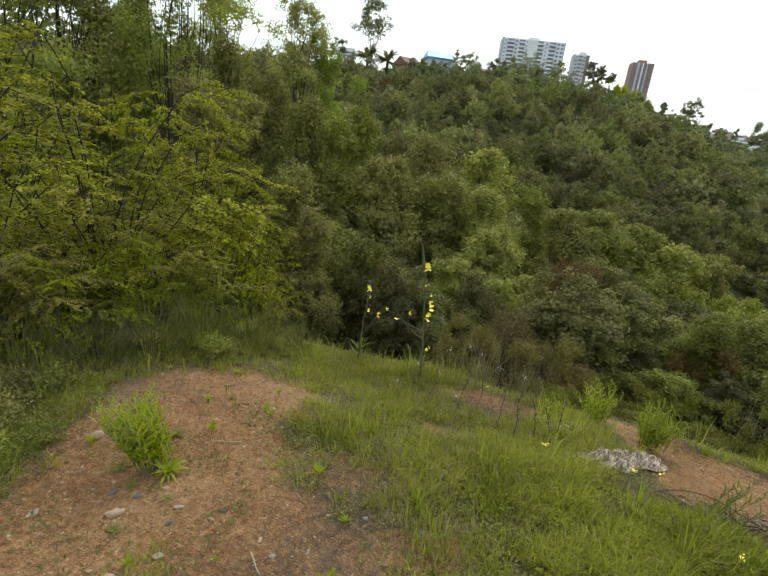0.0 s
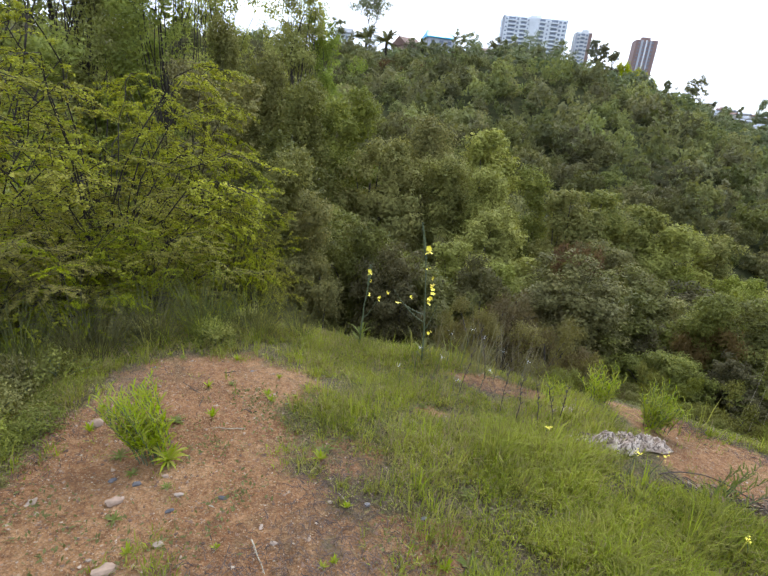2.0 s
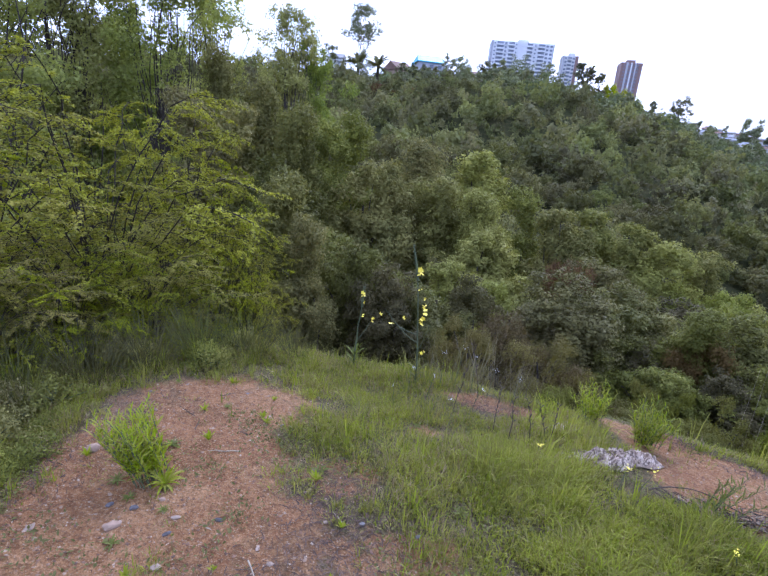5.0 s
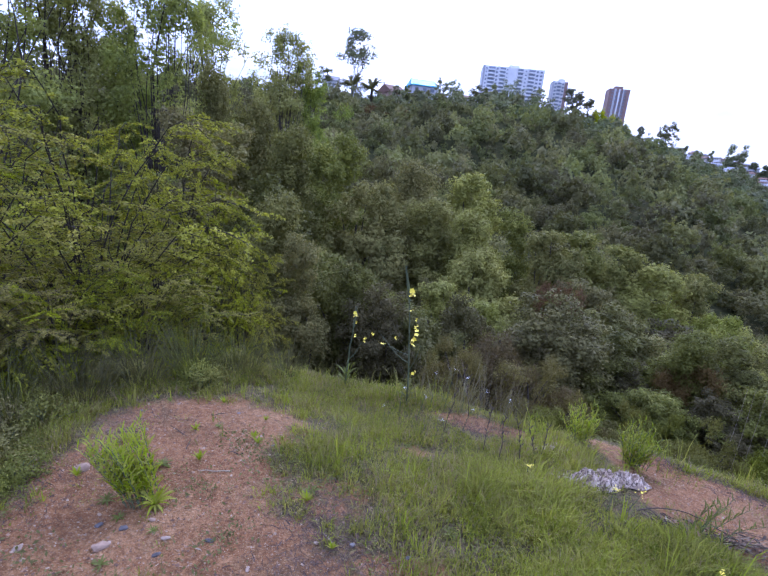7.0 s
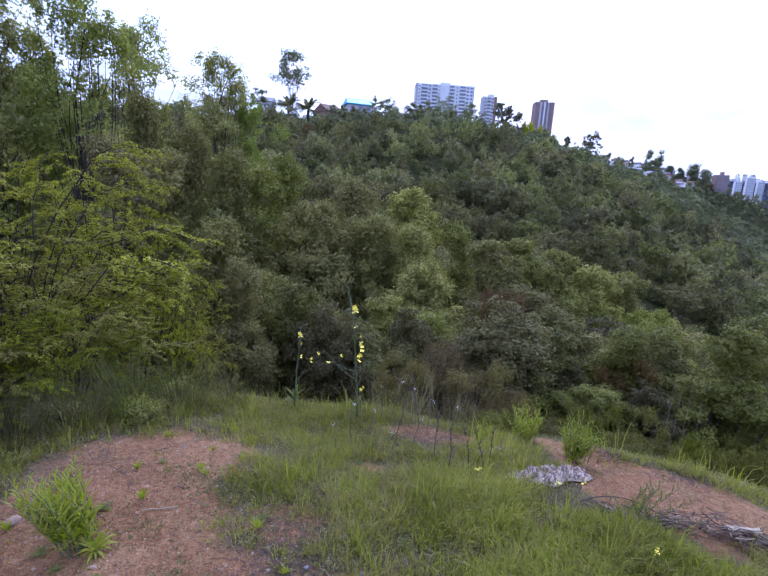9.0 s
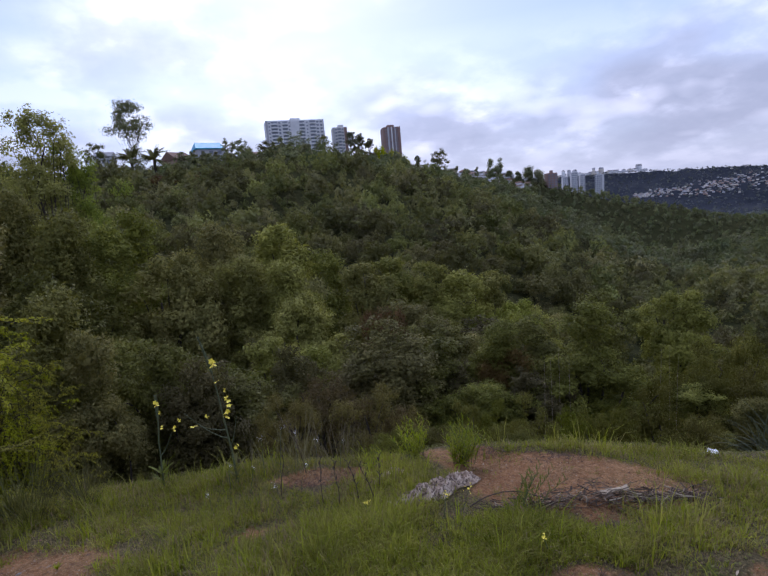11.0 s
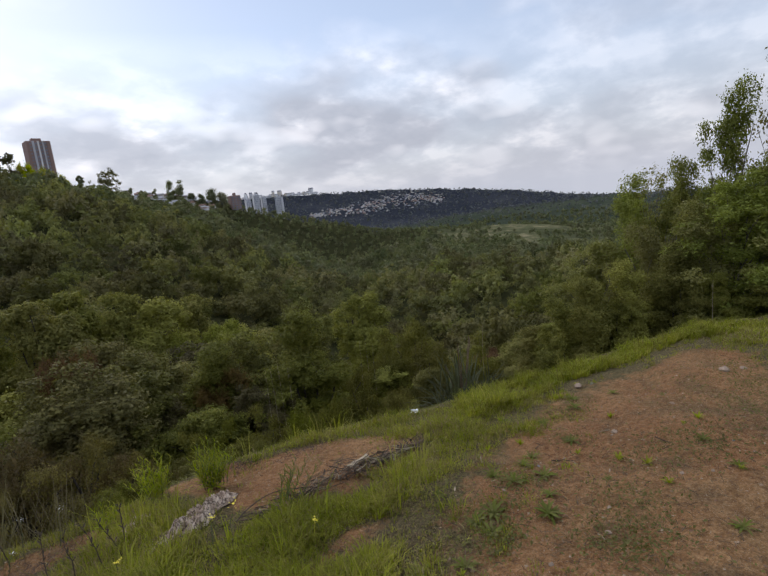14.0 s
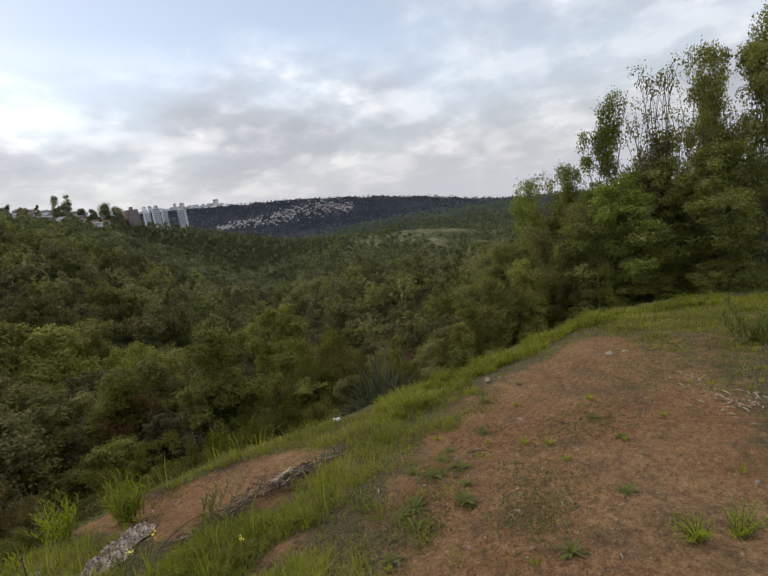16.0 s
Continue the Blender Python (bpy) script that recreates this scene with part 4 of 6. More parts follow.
def low_plants():
    """Patches of small creeping plants on the trodden earth."""
    rng = np.random.default_rng(19)
    pos = []
    for x, y, r, n in ((3.0, 0.44, 0.16, 420), (3.9, 0.2, 0.22, 420), (4.05, 0.02, 0.2, 360), (4.95, -0.2, 0.35, 600), (2.6, 1.12, 0.10, 300), (3.04, 1.14, 0.12, 300), (2.34, 1.0, 0.10, 260),
                       (2.57, 0.48, 0.12, 300), (4.0, 1.0, 0.12, 160), (4.78, 1.18, 0.14, 200), (4.5, 1.3, 0.14, 200), (2.25, 1.05, 0.1, 220), (3.65, 0.4, 0.2, 300), (2.42, 0.38, 0.14, 240),
                       (5.6, -0.32, 0.45, 900), (6.2, -0.7, 0.6, 1100), (5.4, -0.75, 0.35, 500), (2.62, 0.3, 0.14, 240), (-0.9, 2.35, 0.10, 120), (-0.75, 1.72, 0.10, 110), (-0.62, 2.0, 0.08, 120),
                       (-0.55, 2.75, 0.14, 200), (-0.85, 3.0, 0.12, 160), (-1.2, 1.62, 0.14, 160), (-1.6, 1.75, 0.12, 200), (-0.2, 2.75, 0.16, 420), (-0.05, 2.95, 0.2, 500), (0.15, 2.7, 0.2, 400)):
        p = rng.normal(size=(n, 2)) * r
        pos.append(np.c_[x + p[:, 0], y + p[:, 1]])
    xy = np.concatenate(pos)
    at = np.c_[xy, land(xy[:, 0], xy[:, 1]) + ripple(xy[:, 0], xy[:, 1]) + rng.uniform(0.003, 0.03, len(xy))]
    v, q = leaf_arrays(rng, at, unit(rng.normal(size=at.shape) * 0.6 + [0, 0, 1]), rng.uniform(0.012, 0.032, len(xy)), 0.45)
    tagged(new("creeping_plants", mesh_from("creeping_plants", v, q, WEED)), "small dark green creeping plants on the bare earth", "ground cover", kind="stuff")


low_plants()


def turf_leaves():
    """Small clover-like leaves close to the ground."""
    rng = np.random.default_rng(16)
    n = 90000
    az, r = np.radians(rng.uniform(-48, 112, n)), np.sqrt(rng.uniform(1.0, 34, n))
    x, y = r * np.sin(az), r * np.cos(az)
    clump = np.array([noise.noise(Vector((a * 2.6, b * 2.6, 4.0))) for a, b in zip(x, y)])
    keep = rng.uniform(size=n) < np.clip(0.75 - soil_value(x, y) * 1.25 + clump * 0.9, 0.0, 1)
    x, y = x[keep], y[keep]
    pos = np.c_[x, y, land(x, y) + ripple(x, y) + rng.uniform(0.004, 0.035, len(x))]
    nrm = unit(rng.normal(size=(len(x), 3)) * 0.5 + [0, 0, 1])
    v, q = leaf_arrays(rng, pos, nrm, rng.uniform(0.010, 0.024, len(x)), 0.7)
    tagged(new("turf_leaves", mesh_from("turf_leaves", v, q, WEED)), "small broad leaves of low turf herbs", "ground cover", kind="stuff")


turf_leaves()

# ---- buildings ----
def plain(name, col, rough=0.8, vary=0.15, scale=1.5):
    m, n, bsdf, out = material(name, rough, 0.3)
    f = n.noise(place(n), scale, 5.0, 0.6)
    join(n, n.ramp(f, [(0.3, tuple(c * (1 - vary) for c in col)), (0.7, tuple(min(1, c * (1 + vary)) for c in col))]), bsdf.inputs["Base Color"])
    return m


WHITE = plain("white_render", (0.66, 0.66, 0.66), 0.8, 0.08, 0.3)
GREY_WALL = plain("grey_render", (0.42, 0.42, 0.44), 0.8, 0.1, 0.3)
BROWN_WALL = plain("brown_render", (0.25, 0.165, 0.14), 0.8, 0.1, 0.3)
PANE = plain("window_glass", (0.20, 0.22, 0.26), 0.2, 0.2, 0.2)
SLAB = plain("pale_concrete", (0.55, 0.54, 0.52), 0.85, 0.1, 0.4)
ROOF_RED = plain("weathered_roof", (0.20, 0.12, 0.09), 0.85, 0.2, 0.4)
ROOF_GREY = plain("grey_roof", (0.30, 0.30, 0.31), 0.8, 0.2, 0.4)
ROOF_BLUE = plain("bright_blue_roof", (0.03, 0.32, 0.52), 0.5, 0.08, 0.4)


def box_mesh(name, sx, sy, sz, mat, bevel=0.0, at=(0, 0, 0)):
    """A block standing on its base, its edges eased."""
    bm = bmesh.new()
    bmesh.ops.create_cube(bm, size=1, matrix=Matrix.Translation((at[0], at[1], at[2] + sz / 2)) @ Matrix.Diagonal((sx, sy, sz, 1)))
    if bevel:
        bmesh.ops.bevel(bm, geom=bm.edges[:], offset=bevel, segments=1, affect="EDGES")
    return bm_mesh(name, bm, mat)


def tower(name, label, az, r, base, top, deep, floors, bays, wall, turn=0.0, roof=(0.22, 0.05)):
    """A block of flats facing the knoll. bays: kind and width in metres, in turn along the front;
    w windows, s small windows, b balconies, p a plain pier that stands proud."""
    x, y = bearing(az, r)
    z0, z1 = EYE_HEIGHT + r * math.tan(radians(base)), EYE_HEIGHT + r * math.tan(radians(top))
    z0 = min(z0, ground_z(x, y) - 1.0)
    h = z1 - z0
    wide = sum(b[1] for b in bays)
    ob = thing(name, label, "apartment building", "", pose(x, y, z0, 0, 0, -az + turn))
    child("wall", box_mesh("wall", wide, deep, h, wall, 0.15), ob)
    child("parapet", box_mesh("parapet", wide * 0.99, deep * 0.9, 0.8, wall, 0.1, (0, 0, h)), ob)
    child("roof_house", box_mesh("roof_house", wide * roof[0], deep * 0.4, 2.2, wall, 0.1, (wide * roof[1], 0, h + 0.8)), ob)
    floors = max(floors, round(h / 2.8))
    fh, px = h / floors, -wide / 2
    for bay in bays:
        kind, bw = bay[:2]
        mid = px + bw / 2
        px += bw
        if kind == "p":
            child("pier", box_mesh("pier", bw * 0.98, 0.9, h + 0.6, bay[2], 0.05, (mid, -deep / 2, 0)), ob)
            continue
        tall = {"w": 0.50, "s": 0.34, "b": 0.66}[kind]
        glass = box_mesh("window", bw * {"w": 0.62, "s": 0.45, "b": 0.9}[kind], 0.3, fh * tall, PANE)
        slab = box_mesh("balcony", bw * 0.94, 1.3, fh * 0.36, bay[2] if len(bay) > 2 else SLAB, 0.04)
        for f in range(floors):
            child("window", glass, ob).location = (mid, -deep / 2, f * fh + fh * 0.30)
            if kind == "b":
                child("balcony", slab, ob).location = (mid, -deep / 2 - 0.55, f * fh)
    return ob


tower("apartment_tower", "white apartment tower with rows of balconies on the hilltop", 12.3, 430, 4.5, 9.95, 15, 16,
      [("p", 1.6, GREY_WALL), ("s", 2.6), ("b", 5.6, WHITE), ("w", 2.6), ("p", 0.8, WHITE), ("b", 4.6, WHITE), ("s", 2.2), ("p", 7.0, WHITE), ("b", 4.4, WHITE), ("p", 0.8, WHITE), ("s", 2.4),
       ("p", 0.8, WHITE), ("b", 5.2, WHITE), ("w", 3.0), ("w", 3.0), ("p", 0.7, GREY_WALL)], WHITE, 8, (0.17, 0.02))
tower("brown_tower", "slim brown and grey apartment tower on the hilltop", 22.9, 430, 3.5, 8.5, 13, 17,
      [("p", 1.2, BROWN_WALL), ("s", 2.2), ("p", 1.4, GREY_WALL), ("w", 1.8), ("p", 1.0, WHITE), ("w", 1.8), ("p", 1.0, GREY_WALL), ("w", 1.8), ("p", 2.2, BROWN_WALL)], BROWN_WALL, 12, (0.4, 0.0))
tower("small_tower", "beige apartment tower mostly hidden by the hilltop", 17.2, 430, 4.5, 8.95, 11, 15,
      [("p", 1.2, GREY_WALL), ("w", 2.4), ("b", 3.2), ("w", 2.4), ("p", 2.4, BROWN_WALL)], SLAB, 10, (0.4, 0.12))


# ---- small things on the knoll ----
STONE_MATS = [plain("stone_tan", (0.25, 0.17, 0.115), 0.9, 0.25, 20), plain("stone_grey", (0.18, 0.165, 0.155), 0.9, 0.25, 20),
              plain("stone_pale", (0.27, 0.20, 0.145), 0.9, 0.25, 20), plain("stone_dark", (0.085, 0.075, 0.072), 0.8, 0.25, 20)]
STALK_DARK = plain("dry_dark_stalk", (0.075, 0.055, 0.040), 0.9, 0.3, 30)
STALK_BROWN = plain("dry_brown_stick", (0.13, 0.09, 0.06), 0.9, 0.3, 30)
DEAD_LEAF = plain("dead_brown_leaf", (0.17, 0.105, 0.06), 0.85, 0.35, 12)
STALK_PALE = plain("dry_pale_stalk", (0.30, 0.25, 0.17), 0.9, 0.3, 30)
STALK_GREEN = plain("green_stem", (0.085, 0.10, 0.045), 0.7, 0.2, 30)
PETAL_YELLOW = plain("yellow_petal", (0.72, 0.60, 0.05), 0.6, 0.1, 30)
PETAL_WHITE = plain("white_petal", (0.72, 0.70, 0.66), 0.6, 0.1, 30)
CHIP = plain("bleached_chip", (0.36, 0.29, 0.20), 0.9, 0.25, 30)


def blob(seed, sx, sy, sz, mat, rough=0.35, fine=2):
    bm = bmesh.new()
    bmesh.ops.create_icosphere(bm, subdivisions=fine, radius=1)
    for v in bm.verts:
        n = noise.fractal(v.co * 1.3 + Vector((seed * 3.1, 0, 0)), 1.0, 2.0, 3)
        v.co *= 1 + rough * n
        v.co.x *= sx
        v.co.y *= sy
        v.co.z *= sz
    return bm_mesh("stone", bm, mat, fine > 2)


STONE_FORMS = [[blob(i + 4 * k, 0.5, 0.5 * (0.55 + 0.12 * i), 0.5 * (0.35 + 0.08 * i), STONE_MATS[k]) for i in range(3)] for k in range(4)]
STONE_WORDS = ["tan rounded stone half sunk in bare soil", "grey angular stone lying on bare soil", "pale stone lying on the soil", "dark slaty stone lying on the soil"]


def stone(x, y, size, kind_, turn=0.0, i=0):
    size *= 0.8
    ob = new("stone", STONE_FORMS[kind_][i % 3])
    ob.matrix_basis = pose(x, y, ground_z(x, y) + size * 0.08, 0, 0, turn) @ Matrix.Diagonal((size, size, size, 1))
    return tagged(ob, STONE_WORDS[kind_], "stone", "stones on the soil")


for x, y, size, k, turn in ((-1.18, 1.89, 0.10, 0, 30), (-1.64, 2.52, 0.11, 0, 80), (-0.9, 1.96, 0.06, 2, 10), (-0.9, 1.86, 0.055, 3, 40), (-0.69, 1.97, 0.06, 3, 0),
                            (-1.54, 1.84, 0.07, 2, 75), (-0.45, 1.79, 0.045, 2, 90), (-0.37, 1.70, 0.045, 2, 0), (-1.02, 2.08, 0.05, 0, 0), (-1.14, 2.02, 0.055, 3, 20),
                            (-1.28, 2.05, 0.05, 3, 60), (-1.62, 1.50, 0.10, 1, 0), (-0.58, 2.95, 0.05, 1, 0), (-0.30, 2.22, 0.04, 2, 0), (-0.16, 2.0, 0.04, 2, 0),
                            (0.02, 2.02, 0.045, 1, 0), (0.30, 1.95, 0.05, 1, 30), (-1.0, 1.50, 0.12, 0, 40), (-0.86, 1.66, 0.06, 2, 10),
                            (6.01, -0.05, 0.17, 2, 0), (6.17, -0.22, 0.10, 2, 30), (5.52, 1.31, 0.17, 2, 10), (4.16, 0.72, 0.08, 2, 0), (5.7, 1.2, 0.08, 1, 0),
                            (3.4, 0.2, 0.05, 2, 0), (2.9, 0.55, 0.04, 2, 0), (4.9, 0.35, 0.07, 0, 50), (3.9, -0.2, 0.05, 0, 0), (2.2, 0.7, 0.045, 2, 0)):
    stone(x, y, size, k, turn, int(abs(x * 100)) % 3)
rng = np.random.default_rng(21)
for _ in range(46):
    x, y = (rng.uniform(-1.7, 0.4), rng.uniform(1.4, 3.6)) if rng.uniform() < 0.5 else (rng.uniform(1.9, 6.5), rng.uniform(-1.2, 1.6))
    if soil_value(np.array([x]), np.array([y]))[0] > 0.5:
        stone(x, y, rng.uniform(0.02, 0.05), rng.choice([0, 1, 2, 2]), rng.uniform(0, 360), rng.integers(3))


def gravel():
    rng = np.random.default_rng(8)
    n = 42000
    az, r = np.radians(rng.uniform(-48, 112, n)), np.sqrt(rng.uniform(1.2, 44, n))
    x, y = r * np.sin(az), r * np.cos(az)
    keep = rng.uniform(size=n) < soil_value(x, y) * np.where(x > 1.8, 0.35, 1.0)
    x, y = x[keep], y[keep]
    n = len(x)
    z = land(x, y) + ripple(x, y)
    s = rng.uniform(0.003, 0.008, n) * rng.choice([1, 1, 1, 1.6], n)
    base = np.array([[1, 0, 0], [0, 1, 0], [-1, 0, 0], [0, -1, 0], [0, 0, 0.8], [0, 0, -0.4]])
    jit = base[None] * rng.uniform(0.6, 1.3, (n, 6, 1)) + rng.normal(size=(n, 6, 3)) * 0.15
    v = (jit * s[:, None, None] + np.stack([x, y, z], -1)[:, None]).reshape(-1, 3)
    f = np.array([[0, 1, 4], [1, 2, 4], [2, 3, 4], [3, 0, 4]])
    q = (np.arange(n)[:, None, None] * 6 + f[None]).reshape(-1, 3)
    m, nn, bsdf, out = material("mixed_gravel", 0.9, 0.2)
    each = nn.add("ShaderNodeNewGeometry").outputs["Random Per Island"]
    join(nn, nn.ramp(each, [(0.0, (0.10, 0.06, 0.04)), (0.5, (0.22, 0.13, 0.08)), (0.85, (0.30, 0.215, 0.14)), (1.0, (0.40, 0.31, 0.22))]), bsdf.inputs["Base Color"])
    tagged(new("gravel", mesh_from("gravel", v, q, m)), "loose grit and small clods on the bare soil", "gravel", kind="stuff")


gravel()


# ---- herbs, weeds, tussocks ----
def blade(length, width, bend, rise, segs=4, fold=0.15):
    """One long leaf from the origin along +x, rising and then bending over."""
    s = np.linspace(0, 1, segs + 1)
    x, z = length * s * (1 - 0.15 * bend * s), length * (rise * s - bend * s ** 2)
    wd = width * np.sin(np.pi * np.clip(0.12 + 0.88 * s, 0, 1)) ** 0.8
    l = np.c_[x, wd / 2, z + fold * wd]
    c = np.c_[x, 0 * x, z]
    r = np.c_[x, -wd / 2, z + fold * wd]
    v = np.concatenate([l, c, r])
    k = segs + 1
    q = [[i, i + 1, k + i + 1, k + i] for i in range(segs)] + [[k + i, k + i + 1, 2 * k + i + 1, 2 * k + i] for i in range(segs)]
    return v, np.array(q)


def turned(vq, a, at=(0, 0, 0), size=1.0, tip=0.0):
    v, q = vq
    m = (Matrix.Rotation(a, 3, "Z") @ Matrix.Rotation(-tip, 3, "Y"))
    return (np.asarray(v) @ np.array(m).T) * size + np.asarray(at), q


def rosette(seed, count, length, width, bend, rise):
    rng = np.random.default_rng(seed)
    return gather([turned(blade(length * rng.uniform(0.6, 1.1), width * rng.uniform(0.7, 1.2), bend * rng.uniform(0.5, 1.3), rise * rng.uniform(0.4, 1.4)),
                          i * 2.4 + rng.uniform(-0.3, 0.3)) for i in range(count)])


def stem_path(h, dx, dy, wob, seed, k=7):
    rng = np.random.default_rng(seed)
    s = np.linspace(0, 1, k)
    return np.c_[dx * s ** 1.5, dy * s ** 1.5, h * s] + np.cumsum(rng.normal(size=(k, 3)) * wob, 0) * s[:, None]


def lance_herb(x, y, size, stems, label, seed=1, lean=(0, 0), mat=None, flare=0.08):
    """A clump of stems set with lance leaves, over a ring of long ground leaves."""
    rng = np.random.default_rng(seed)
    mat = mat or HERB
    ob = thing("lance_leaved_herb", label, "herb", "herbs", pose(x, y, ground_z(x, y)))
    longs = [mesh_from("leaf", *blade(0.13 * size * k, 0.015 * size, 0.6, b, 5), mat) for k, b in ((1.0, 0.7), (0.85, 1.3))]
    shorts = [mesh_from("leaf", *blade(0.070 * size * k, 0.010 * size, 0.35, 0.8, 3), mat) for k in (0.8, 1.0, 1.2)]
    for i in range(26):
        lf = child("leaf", longs[i % 2], ob)
        lf.matrix_basis = pose(0, 0, 0.01, 0, 0, i * 137.5) @ Matrix.Scale(rng.uniform(0.7, 1.15), 4)
    for i in range(stems):
        a = rng.uniform(0, 6.28)
        rr = rng.uniform(0, 0.11) * size
        p = stem_path(size * rng.uniform(0.17, 0.34), (math.cos(a) * flare + lean[0]) * size, (math.sin(a) * flare + lean[1]) * size, 0.006, seed * 50 + i)
        s = np.linspace(0, 1, len(p))
        st = child("stem", mesh_from("stem", *tube(p, 0.003 * (1 - 0.6 * s), 5), STALK_GREEN), ob)
        st.location = (rr * math.cos(a) + lean[0] * 0.4 * size, rr * math.sin(a) + lean[1] * 0.4 * size, 0)
        for k in range(20):
            f = 0.15 + 0.85 * k / 20
            lf = child("leaf", shorts[k % 3], st)
            lf.matrix_basis = pose(*(np.interp(f, s, p[:, d]) for d in range(3)), 0, -rng.uniform(0, 35), k * 137.5 + rng.uniform(-20, 20)) @ Matrix.Scale(1.25 - 0.5 * f, 4)
    return ob


lance_herb(-1.06, 2.20, 0.95, 52, "bright green lance-leaved herb clump on bare soil", 3, (-0.25, 0.16))
lance_herb(1.95, 3.82, 0.95, 20, "bright green upright herb beside grey sheeting", 4, (0, 0.05))
lance_herb(2.20, 3.42, 1.0, 24, "bright green upright herb at the edge of bare earth", 5, (0.05, 0.05))
lance_herb(1.55, 3.9, 0.8, 5, "thin green herb on the brow", 6)
lance_herb(2.50, -0.40, 0.42, 20, "small yellow-green herb tuft on the trodden path", 7, (-0.1, 0.05), None, 0.2)
lance_herb(2.56, -0.58, 0.40, 20, "small yellow-green herb tuft on the trodden path", 9, (0.1, -0.12), None, 0.2)
lance_herb(6.64, -1.60, 1.7, 12, "dark olive upright herb in the thin turf", 10, (0.05, 0.0), WEED, 0.14)
lance_herb(2.12, 2.52, 0.95, 6, "grey-green feathery herb beside the brush pile", 8, (0.15, -0.05), WEED)

def weed_form(seed, count, length, width, bend, rise, mat, label):
    rng = np.random.default_rng(seed)
    ob = thing("weed", label, "weed", "weeds on the soil")
    shapes = [mesh_from("leaf", *blade(length * k, width, bend * k, rise, 4), mat) for k in (0.7, 0.9, 1.1)]
    for i in range(count):
        lf = child("leaf", shapes[i % 3], ob)
        lf.matrix_basis = pose(0, 0, 0, 0, -rng.uniform(-12, 25), i * 137.5 + rng.uniform(-15, 15))
    return ob


WEEDS = Kind(*(weed_form(s, 15, 0.080, 0.013, 0.35, 0.5, WEED, "flat grey-green weed rosette on bare soil") for s in (1, 2, 3)))
LIGHT_WEEDS = Kind(*(weed_form(s, 13, 0.055, 0.012, 0.3, 0.9, HERB, "small light green weed on the soil") for s in (4, 5)))


def weed(x, y, size, i, light=False):
    return (LIGHT_WEEDS if light else WEEDS).set(x, y, size, i * 97, 1.0, sink=-0.003)


for i, (x, y, size) in enumerate(((2.25, 0.18, 1.2), (2.66, 0.83, 1.4), (2.57, 1.15, 1.5), (3.21, 1.02, 1.4), (3.08, 1.35, 1.2), (3.94, 1.01, 1.2), (4.72, 1.16, 1.3), (2.67, 0.85, 1.2),
                                 (2.37, 1.08, 1.3), (3.0, 1.17, 1.4), (2.45, 1.22, 1.2), (3.35, 1.22, 1.1), (4.3, 1.35, 1.2), (2.9, 0.9, 1.0), (-1.35, 2.25, 0.8), (-1.12, 1.78, 0.7),
                                 (-0.98, 2.0, 0.5), (-1.2, 2.1, 0.6), (3.6, -0.1, 0.9), (4.0, 0.1, 1.0), (2.9, -0.1, 1.0), (5.2, 0.9, 1.0), (5.0, 1.25, 1.1), (1.9, 1.3, 1.2), (2.05, 1.1, 1.1))):
    weed(x, y, size, i)
rng = np.random.default_rng(31)
for i in range(60):
    x, y = (rng.uniform(-1.7, 0.6), rng.uniform(1.5, 3.7)) if i < 38 else (rng.uniform(1.8, 5.5), rng.uniform(-0.8, 1.8))
    weed(x, y, rng.uniform(0.5, 1.15), i, rng.uniform() < 0.75)


def tussock_mesh(seed, blades, h, spread, mat, width=0.007, droop=0.55):
    rng = np.random.default_rng(seed)
    bits = []
    for i in range(blades):
        a, rr = rng.uniform(0, 6.28), spread * 0.35 * math.sqrt(rng.uniform())
        bits.append(turned(blade(h * rng.uniform(0.6, 1.2), width * rng.uniform(0.7, 1.3), droop * rng.uniform(0.4, 1.5), rng.uniform(0.9, 2.6), 4, 0.1), a + rng.normal() * 0.3,
                           (rr * math.cos(a), rr * math.sin(a), -0.01)))
    return mesh_from("tussock", *gather(bits), mat)


TUSSOCK_GREEN = leaf_material("tussock_blade", (0.042, 0.046, 0.016), (0.098, 0.102, 0.034), (0.20, 0.18, 0.075), 0.35, 0.6, 0.25)
TUSSOCK_GREY = leaf_material("grey_blade", (0.095, 0.085, 0.050), (0.19, 0.17, 0.10), (0.32, 0.28, 0.18), 0.3, 0.6, 0.2)
TUSSOCKS = [tussock_mesh(s, 170, 0.30, 0.45, TUSSOCK_GREEN, 0.005) for s in (1, 2, 3)]
GREYS = [tussock_mesh(s, 42, 0.26, 0.45, TUSSOCK_GREY, 0.003, 0.3) for s in (4, 5)]


def tussock(x, y, size, i, grey=False):
    ob = thing("tussock", "wispy grey dry grass tuft on the brow" if grey else "dark green drooping grass tussock beside bare soil", "grass tussock", "grass tussocks",
               pose(x, y, ground_z(x, y), 0, 0, i * 77) @ Matrix.Scale(size, 4))
    tagged(child("grass_tuft", GREYS[i % 2] if grey else TUSSOCKS[i % 3], ob), kind="stuff")
    return ob


for i, (x, y, size) in enumerate(((-1.9, 3.85, 0.8), (-1.55, 4.1, 0.9), (-2.2, 3.5, 0.9), (-2.45, 3.05, 0.8), (-1.15, 4.35, 0.8), (-2.1, 4.1, 1.0), (-2.45, 3.6, 1.0),
                                 (-1.75, 4.4, 1.0), (-2.75, 3.3, 1.0), (-2.65, 2.5, 0.7), (-0.8, 4.5, 0.7), (-1.35, 4.6, 0.9), (-2.5, 2.0, 0.6))):
    tussock(x, y, size, i)
